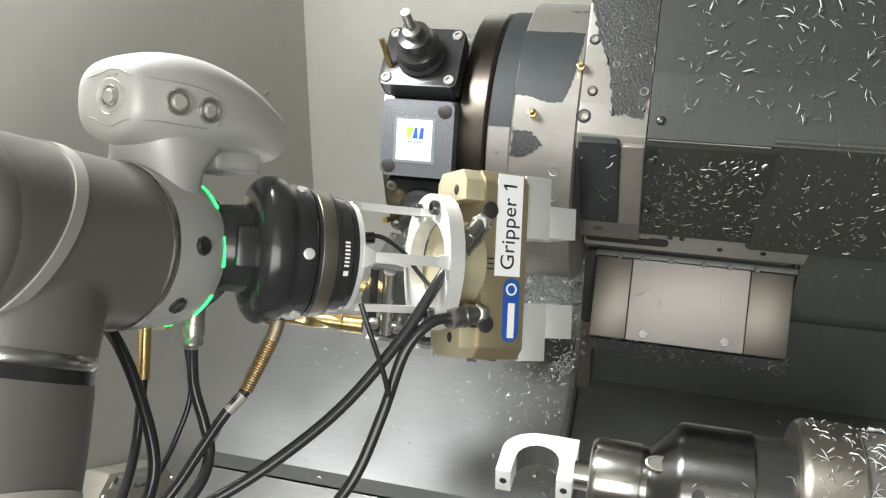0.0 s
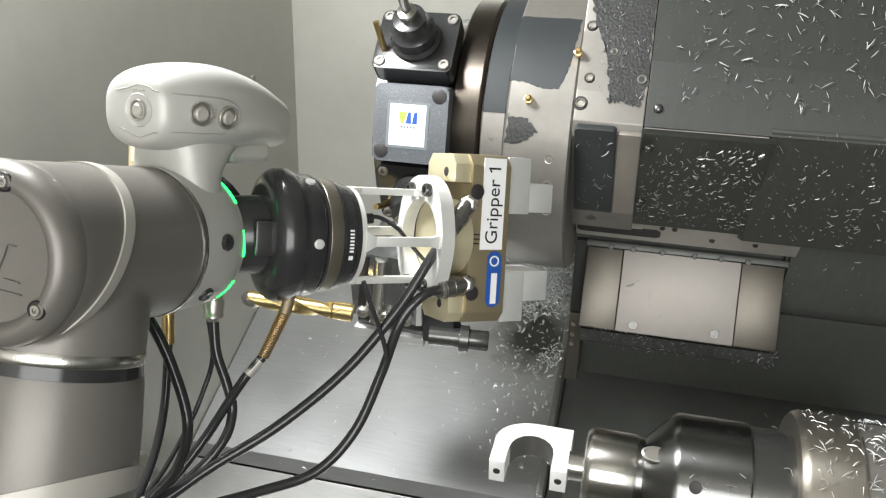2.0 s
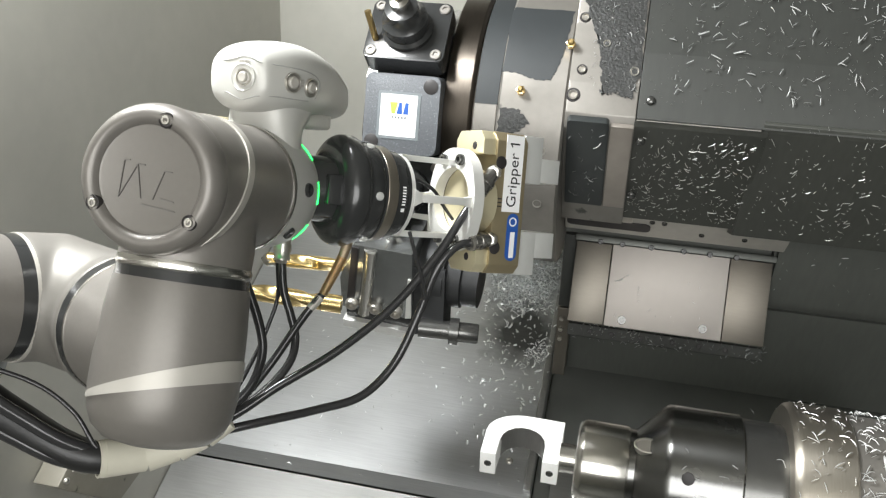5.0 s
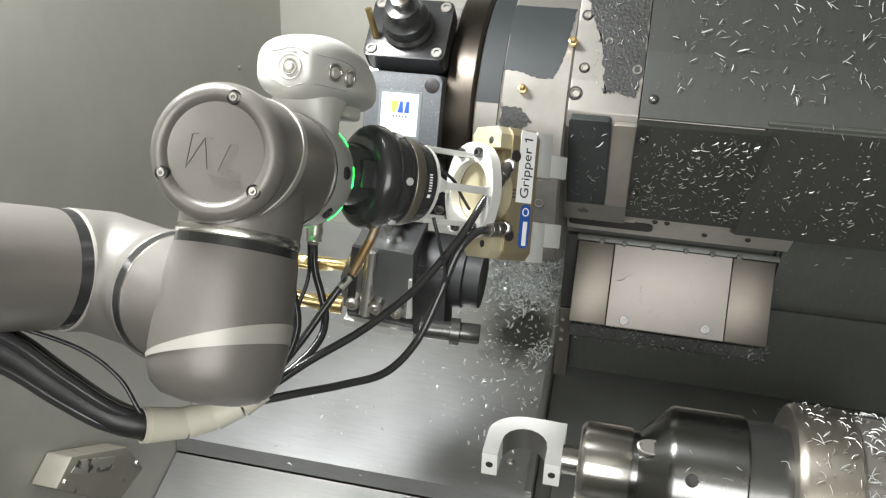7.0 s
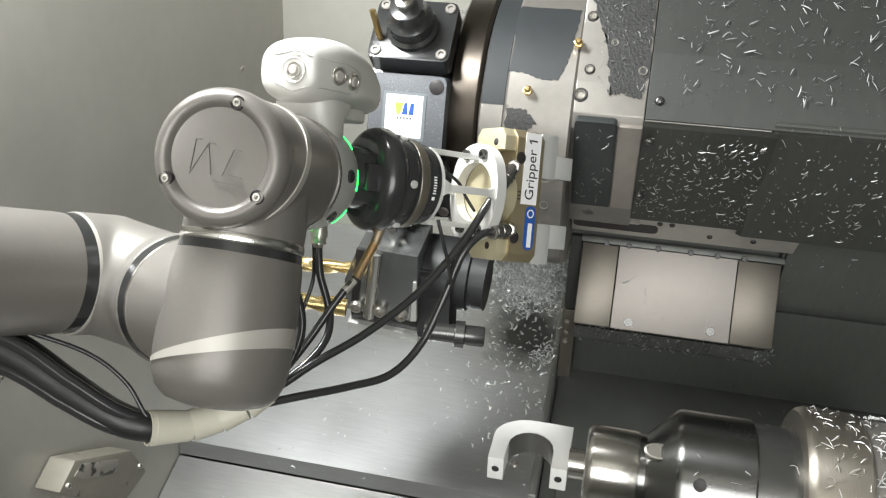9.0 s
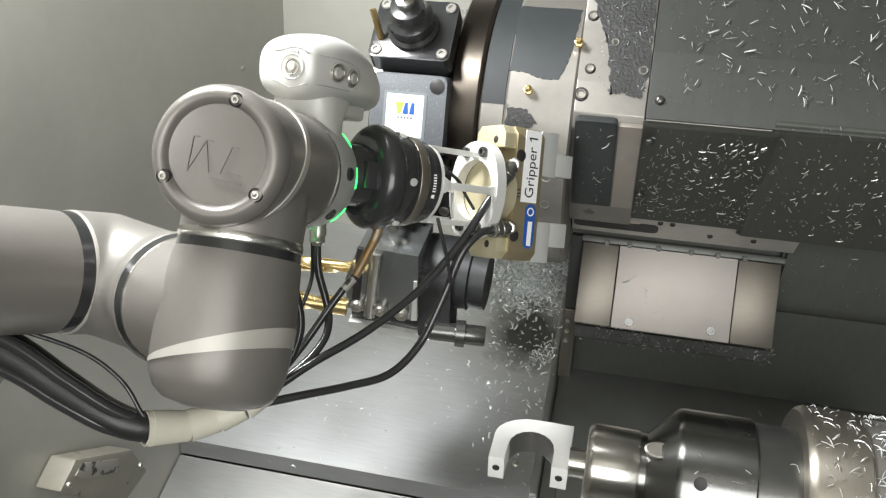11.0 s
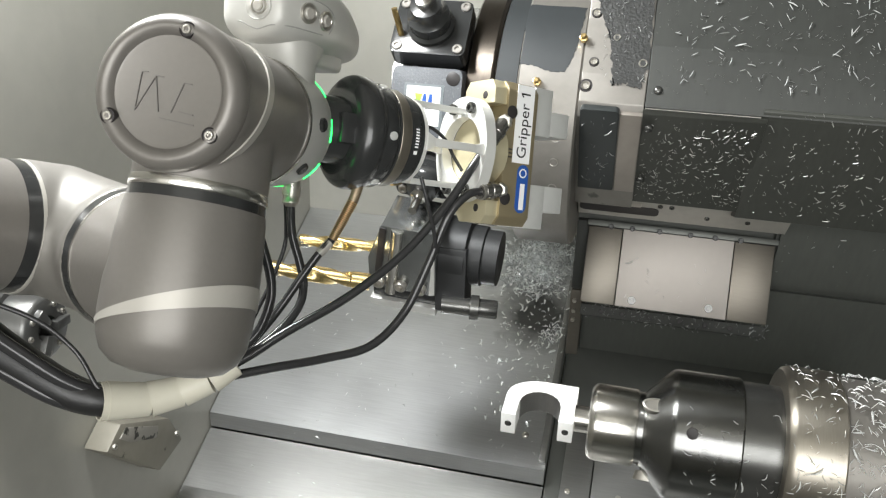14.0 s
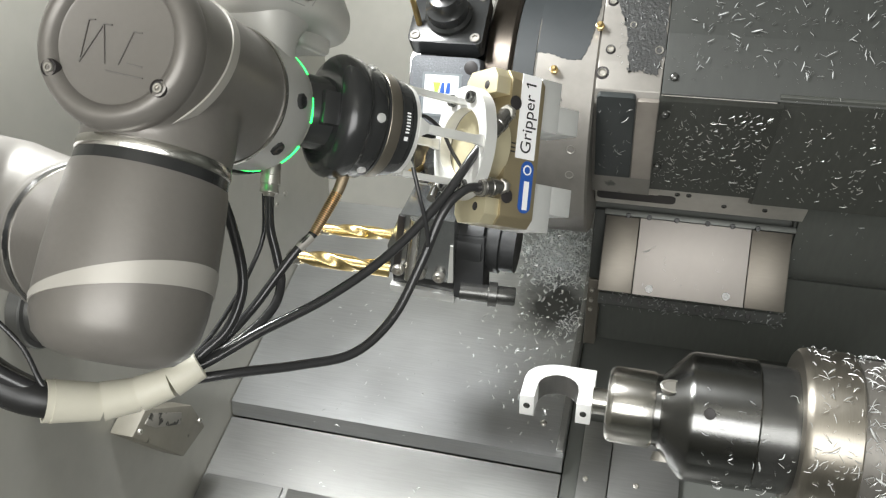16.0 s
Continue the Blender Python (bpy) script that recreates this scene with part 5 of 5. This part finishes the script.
# fittings, hoses and cables
M_GUN = mat("gunmetal", (0.30, 0.29, 0.275), 0.26, 0.9, 90, 0.15, 0.04, 0.2)


def fitting(p, q, parent):
    p, q = Vector(p), Vector(q)
    m = basis(p, q - p, TN)
    n = (q - p).length
    f = part("air_fitting", bm_lathe(B(), m, [(-0.002, 0), (-0.002, 0.0066), (n * 0.35, 0.0068), (n * 0.37, 0.0080), (n * 0.52, 0.0080), (n * 0.54, 0.0074), (n * 0.80, 0.0076), (n * 0.82, 0.0068), (n, 0.0060), (n, 0)], 24), M_GUN, parent, "gunmetal push-in air fitting")
    part("metal_ring", bm_lathe(B(), m, [(n * 0.84, 0.0062), (n * 0.85, 0.0072), (n * 0.93, 0.0072), (n * 0.94, 0.0060)], 24), M_STEEL, f)
    part("banjo", bm_lathe(B(), basis(p + TN * 0.001, TN - TA, TS), [(-0.006, 0.0066), (0.004, 0.0066), (0.0055, 0.005), (0.0055, 0)], 6), M_STEEL, f, "bright hexagon banjo")


fitting(tp(0.029, 0.0270, 0.0225), tp(0.0080, 0.0040, 0.0270), RB)
fitting(tp(0.029, -0.0330, 0.0245), tp(0.0040, -0.0370, 0.0270), RB)


def hose(name, pts, r, label, material=None):
    return part(name, bm_tube(B(), [tp(*p) for p in pts], r, 14), material or M_RUBBER, RB, label, 70)


hose("air_hose", [(0.010, 0.006, 0.027), (-0.004, -0.016, 0.026), (-0.024, -0.050, 0.022), (-0.060, -0.096, 0.014), (-0.105, -0.134, 0.006), (-0.150, -0.163, -0.004), (-0.176, -0.182, -0.010), (-0.205, -0.200, -0.016)], 0.0037, "black air hose")
hose("air_hose", [(0.006, -0.0366, 0.027), (-0.008, -0.041, 0.027), (-0.022, -0.060, 0.022), (-0.031, -0.101, 0.012), (-0.047, -0.145, 0.005), (-0.075, -0.174, 0.001), (-0.115, -0.185, -0.004), (-0.160, -0.192, -0.006), (-0.205, -0.202, -0.016)], 0.0037, "black air hose hanging in a loop")
part("round_connector", bm_lathe(B(), basis(tp(-0.1465, -0.0420, -0.0235), -TS, TA), [(-0.004, 0), (-0.004, 0.0068), (0.006, 0.0068), (0.0062, 0.0074), (0.0125, 0.0074), (0.0127, 0.0066), (0.0165, 0.0066), (0.0170, 0.0070), (0.019, 0.0070), (0.0195, 0.0050), (0.022, 0.004)], 24), M_STEEL, RB, "nickel cable connector")
hose("signal_cable", [(-0.1460, -0.062, -0.0240), (-0.1440, -0.086, -0.021), (-0.1370, -0.108, -0.018), (-0.1330, -0.127, -0.015), (-0.1400, -0.146, -0.009), (-0.160, -0.168, -0.009), (-0.198, -0.197, -0.015)], 0.0035, "black signal cable from the connector")
hose("thin_cable", [(-0.149, -0.062, -0.0270), (-0.1435, -0.093, -0.034), (-0.150, -0.120, -0.036), (-0.160, -0.142, -0.033), (-0.178, -0.170, -0.025), (-0.200, -0.196, -0.018)], 0.0018, "thin black cable")
part("strain_relief", bm_tube(B(), [tp(-0.0990, -0.0420, 0.000), tp(-0.1020, -0.056, -0.002), tp(-0.1145, -0.0872, -0.007)], 0.0042, 14, 10, (0.0046, 0.0036)), mat("braided_bronze", (0.34, 0.27, 0.18), 0.4, 0.7, 600, 0.6, 0.6, 0.1), RB, "braided bronze strain relief")
for k in range(22):
    f = k / 21
    c = tp(-0.1020 - 0.0125 * f, -0.056 - 0.0312 * f, -0.002 - 0.005 * f)
    part("braid_turn", bm_lathe(B(), basis(c, tp(-0.1145, -0.0872, -0.007) - tp(-0.1020, -0.056, -0.002), TN), [(-0.0005, 0.0040 - 0.0006 * f), (0.0, 0.0050 - 0.0006 * f), (0.0005, 0.0040 - 0.0006 * f)], 14), M_BRASS, RB)
hose("sensor_cable", [(-0.1145, -0.0872, -0.007), (-0.1249, -0.100, -0.0085), (-0.136, -0.120, -0.014), (-0.152, -0.149, -0.020), (-0.175, -0.177, -0.020), (-0.200, -0.196, -0.018)], 0.0034, "black sensor cable")
part("cable_marker", bm_tube(B(), [tp(-0.1165, -0.0900, -0.0073), tp(-0.1249, -0.1000, -0.0085)], 0.0038, 12), M_ARMLIGHT, RB, "pale cable marker")
hose("thin_cable", [(-0.054, -0.030, 0.024), (-0.046, -0.050, 0.024), (-0.036, -0.072, 0.022), (-0.030, -0.088, 0.019)], 0.0017, "thin black cable")
hose("thin_cable", [(-0.048, 0.012, 0.002), (-0.036, 0.014, 0.004), (-0.020, 0.006, 0.004), (-0.006, -0.006, -0.002), (0.008, -0.018, -0.006)], 0.0016, "thin black cable inside the cage")
part("sensor_plug", bm_tube(B(), [tp(-0.050, 0.012, 0.002), tp(-0.040, 0.013, 0.003)], 0.0040, 12), M_BLACK, RB)

# the spiral wrap and the thick bundle
WR = [(-0.188, -0.188, -0.008), (-0.205, -0.201, -0.014), (-0.2235, -0.211, -0.022), (-0.247, -0.217, -0.026), (-0.279, -0.2165, -0.025)]
for i in range(4):
    a, b = Vector(WR[i]), Vector(WR[i + 1])
    r0 = 0.0096 + 0.0010 * i
    part("wrap_turn", bm_tube(B(), [tp(*a), tp(*(a + (b - a) * 0.5)), tp(*(a + (b - a) * 0.955))], r0, 28, 6, (r0, r0 + 0.0019)), M_WRAP, RB, "turn of white spiral cable wrap")
a, b = Vector(WR[3]), Vector(WR[4])
part("wrap_rim", bm_lathe(B(), basis(tp(*b), tp(*b) - tp(*a), TS), [(-0.004, 0.0138), (0.003, 0.0142), (0.003, 0.0125), (-0.004, 0.0120)], 32), M_WRAP, RB, "open end of the white wrap")
part("cable_sleeve", bm_tube(B(), [tp(-0.251, -0.2165, -0.026), tp(-0.281, -0.2160, -0.027), tp(-0.307, -0.208, -0.040), tp(-0.341, -0.186, -0.050), tp(-0.386, -0.156, -0.058), tp(-0.47, -0.122, -0.064), tp(-0.77, -0.112, -0.080)], 0.0125, 24, 10, (0.0105, 0.0195)), mat("black_sleeve", (0.016, 0.016, 0.016), 0.42, 0.0, 200, 0.3, 0.25, 0.3, stretch=(1, 1, 1)), RB, "thick black cable sleeve", 70)
for o1, o2 in ((0.006, 0.010), (-0.009, 0.006)):
    part("bundled_cable", bm_tube(B(), [tp(-0.272, -0.2165 + 0.3 * o1, -0.026 + 0.3 * o2), tp(-0.305, -0.208 + o1, -0.039 + o2), tp(-0.341, -0.186 + 1.3 * o1, -0.050 + 1.3 * o2), tp(-0.386, -0.156 + 1.5 * o1, -0.058 + 1.5 * o2), tp(-0.47, -0.122 + 1.6 * o1, -0.064 + 1.6 * o2), tp(-0.61, -0.112 + 1.6 * o1, -0.074 + 1.6 * o2)], 0.0055, 14), M_RUBBER, RB, "black cable along the sleeve", 70)
hose("thin_cable", [(-0.270, -0.2165, -0.022), (-0.284, -0.206, -0.022), (-0.300, -0.180, -0.032), (-0.331, -0.157, -0.042), (-0.39, -0.137, -0.054)], 0.0018, "thin black cable beside the bundle")
hose("rear_hose", [(-0.222, -0.010, -0.040), (-0.205, -0.040, -0.026), (-0.190, -0.061, -0.014), (-0.176, -0.093, -0.006), (-0.167, -0.129, 0.0), (-0.172, -0.160, -0.004), (-0.186, -0.180, -0.012), (-0.202, -0.198, -0.018)], 0.0037, "black hose from the second gripper")
part("red_core", bm_tube(B(), [tp(-0.2065, -0.0375, -0.0250), tp(-0.198, -0.0510, -0.0185)], 0.0039, 14), mat("red_cable_core", (0.45, 0.03, 0.05), 0.4, 0.0, 80, 0.1, 0.0, 0.1), RB, "red core of the hose")
hose("rear_cable", [(-0.170, -0.086, -0.058), (-0.172, -0.131, -0.056), (-0.182, -0.165, -0.040), (-0.200, -0.197, -0.020)], 0.0032, "black cable from behind the wrist")
hose("rear_strain_relief", [(-0.171, -0.050, -0.059), (-0.170, -0.086, -0.058)], 0.0044, "braided bronze strain relief", M_BRASS)

# lower link and forearm
LK = basis(J5C, -J5N, TA)
lathe_part("joint_ring", LK, [(-0.003, 0.040), (-0.003, 0.0441), (-0.001, 0.0447), (0.0025, 0.0447), (0.0038, 0.0440), (0.0038, 0.040)], M_BRIGHT, RB, "polished joint ring", 96)
lathe_part("joint_seal", LK, [(0.0038, 0.040), (0.0038, 0.0438), (0.0105, 0.0444), (0.0105, 0.040)], M_BLACK, RB, "black joint seal", 96)
LINK = [(0.0105, 0.040), (0.0105, 0.0448), (0.016, 0.0458), (0.040, 0.0478), (0.062, 0.0488), (0.084, 0.0488), (0.098, 0.0470), (0.108, 0.0430), (0.115, 0.0355), (0.1185, 0.024), (0.1195, 0)]
lower = lathe_part("lower_link", LK, LINK, M_ARM, RB, "dark grey lower link", 96)


def link_radius(c):
    """The lower link's radius at the distance c below its joint."""
    for (c0, r0), (c1, r1) in zip(LINK[1:], LINK[2:]):
        if c0 <= c <= c1:
            return r0 + (r1 - r0) * (c - c0) / (c1 - c0)
    return LINK[1][1]


bm = B()
loops = [[], [], [], []]
for k in range(96):
    ang = 2 * math.pi * k / 96
    w = 0.5 + 0.5 * math.cos(ang - radians(52))
    c0 = 0.0960 - 0.0255 * w
    c1 = c0 - 0.0015 - 0.0125 * w
    for loop, c, lift in zip(loops, (c0, c0, c1, c1), (-0.002, 0.0008, 0.0008, -0.002)):
        r = link_radius(c) + lift
        loop.append(bm.verts.new(LK @ Vector((c, r * math.cos(ang), r * math.sin(ang)))))
for p, q in zip(loops, loops[1:]):
    for k in range(96):
        bm.faces.new((p[k], p[(k + 1) % 96], q[(k + 1) % 96], q[k]))
part("stripe", bm, M_ARMLIGHT, lower, "light grey slanting stripe", 50)

LN = Vector((-0.82, 0.543, -0.18)).normalized()
LC = Vector((-0.319, 0.527, 0.314))
FN = Vector((0.446, 0.836, -0.32)).normalized()
FP = Vector((-0.414, 0.521, 0.329))
FM = basis(FP, FN, TS)
FQ = basis(LC, LN, TS)
forearm = part("forearm", bm_lathe(B(), FM, [(-0.36, 0), (-0.36, 0.0490), (-0.018, 0.0474), (-0.0105, 0.0468), (-0.0105, 0.040)], 80), M_ARM, RB, "dark grey forearm tube")
bm = B()
bm_lathe(bm, FM, [(-0.003, 0), (-0.003, 0.0488), (0.040, 0.0488), (0.054, 0.040), (0.054, 0)], 72)
bm_lathe(bm, FQ, [(0.003, 0), (0.003, 0.0530), (0.035, 0.0500), (0.050, 0.040), (0.050, 0)], 72)
pa, pb = FP + FN * 0.030, LC + LN * 0.030
bm_lathe(bm, basis(pa, pb - pa, TS), [(0, 0), (0, 0.0490), ((pb - pa).length, 0.0490), ((pb - pa).length, 0)], 72)
shell = part("elbow_shell", bm, mat("shell_paint", (0.19, 0.18, 0.163), 0.48, 0.3, 200, 0.08, 0.04, 0.06), forearm, "lighter grey shell between the joints", 80)
rm = shell.modifiers.new("grow", "REMESH")
rm.mode, rm.voxel_size, rm.use_smooth_shade = "VOXEL", 0.0020, True
sm_ = shell.modifiers.new("soften", "SMOOTH")
sm_.factor, sm_.iterations = 0.7, 12
part("joint_seal", bm_lathe(B(), FM, [(-0.0115, 0.040), (-0.0115, 0.0470), (-0.001, 0.0476), (-0.001, 0.040)], 80), M_BLACK, forearm, "black joint seal")
part("joint_ring", bm_lathe(B(), FM, [(-0.0020, 0.040), (-0.0020, 0.0482), (0.0, 0.0486), (0.002, 0.0482), (0.002, 0.040)], 80), M_ARMLIGHT, forearm, "pale rim of the shell")
part("link_seal", bm_lathe(B(), FQ, [(-0.0045, 0.040), (-0.0045, 0.0508), (0.004, 0.0518), (0.004, 0.040)], 80), M_BLACK, RB, "black joint seal")
part("link_ring", bm_lathe(B(), FQ, [(-0.0070, 0.040), (-0.0070, 0.0506), (-0.0058, 0.0511), (-0.0045, 0.0508), (-0.0045, 0.040)], 80), M_BRIGHT, RB, "polished joint ring")
bm = B()
rings = []
AX = J5C - J5N * 0.052
for f in (0.0, 0.25, 0.5, 0.75, 1.0):
    c = LC - LN * 0.007 * (1 - f) + (AX - LC) * f
    d = (LN * (1 - f) + Vector((-0.92, 0.38, -0.15)) * f).normalized()
    m = basis(c, d, TS)
    r = 0.0503 - 0.0040 * f
    rings.append([bm.verts.new(m @ Vector((0, r * math.cos(2 * math.pi * k / 64), r * math.sin(2 * math.pi * k / 64)))) for k in range(64)])
for p, q in zip(rings, rings[1:]):
    for k in range(64):
        bm.faces.new((p[k], p[(k + 1) % 64], q[(k + 1) % 64], q[k]))
bm.faces.new(rings[0])
bm.faces.new(rings[-1][::-1])
part("link_boss", bm, M_ARM, RB, "dark grey joint boss")


# ---- what moves ----
ARM_ROWS = [
    (0, (-0.1499, 0.4387, 0.4471), (-3.72, -4.86, -5.20)),
    (0.5, (-0.1560, 0.4571, 0.4402), (-1.66, -4.11, -5.36)),
    (1, (-0.1630, 0.4745, 0.4329), (0.18, -3.61, -5.19)),
    (1.5, (-0.1706, 0.4916, 0.4252), (2.49, -2.60, -5.15)),
    (2, (-0.1773, 0.5069, 0.4168), (4.16, -2.02, -4.38)),
    (2.5, (-0.1830, 0.5177, 0.4103), (5.89, -1.20, -3.67)),
    (3, (-0.1844, 0.5268, 0.4069), (6.09, -1.21, -4.19)),
    (3.5, (-0.1808, 0.5516, 0.4050), (4.88, -1.25, -3.38)),
    (4, (-0.1778, 0.5808, 0.4021), (3.77, -1.31, -2.59)),
    (4.5, (-0.1769, 0.6091, 0.3989), (2.86, -1.16, -2.32)),
    (7, (-0.1709, 0.6972, 0.3879), (-0.47, 0.06, 0.46)),
    (7.5, (-0.1706, 0.6966, 0.3884), (-0.43, 0.17, 0.51)),
    (8, (-0.1715, 0.6966, 0.3896), (-0.09, 0.06, 0.53)),
    (8.5, (-0.1728, 0.6978, 0.3883), (-0.06, 0.12, 0.38)),
    (9, (-0.1735, 0.7013, 0.3869), (-0.00, 0.00, 0.00)),
    (11.5, (-0.1728, 0.6890, 0.3927), (0.13, 0.12, 0.28)),
    (12, (-0.1721, 0.6649, 0.4055), (0.01, -0.01, 0.19)),
    (12.5, (-0.1714, 0.6389, 0.4159), (0.08, 0.13, 0.36)),
    (13, (-0.1716, 0.6118, 0.4270), (0.15, 0.15, 0.32)),
    (13.5, (-0.1721, 0.5845, 0.4369), (0.11, 0.13, 0.39)),
    (14, (-0.1728, 0.5565, 0.4465), (0.16, 0.14, 0.45)),
    (14.5, (-0.1760, 0.5295, 0.4548), (0.03, 0.06, 0.28)),
    (15, (-0.1797, 0.5065, 0.4602), (0.14, 0.14, -0.37)),
    (15.5, (-0.1769, 0.4958, 0.4618), (-0.23, 0.01, 0.13)),
    (16, (-0.1740, 0.4820, 0.4576), (-3.62, -0.12, -0.91)),
]
# the forearm tips up about the elbow as the arm draws back: seconds, degrees
FOREARM = [(0.0, -1.0), (4.5, -1.0), (7.0, -1.0), (11.5, -1.0), (12.0, -0.6), (13.0, 0.2), (14.0, 1.0), (15.0, 1.5), (16.0, 1.8)]


def motions():
    walk(RB, [(t, pose(*p, *e)) for t, p, e in ARM_ROWS])
    pivot = LC - ROOT[RB.name]
    walk(forearm, [(t, Matrix.Translation(pivot) @ Matrix.Rotation(radians(a), 4, "Y") @ Matrix.Translation(-pivot)) for t, a in FOREARM])


motions()
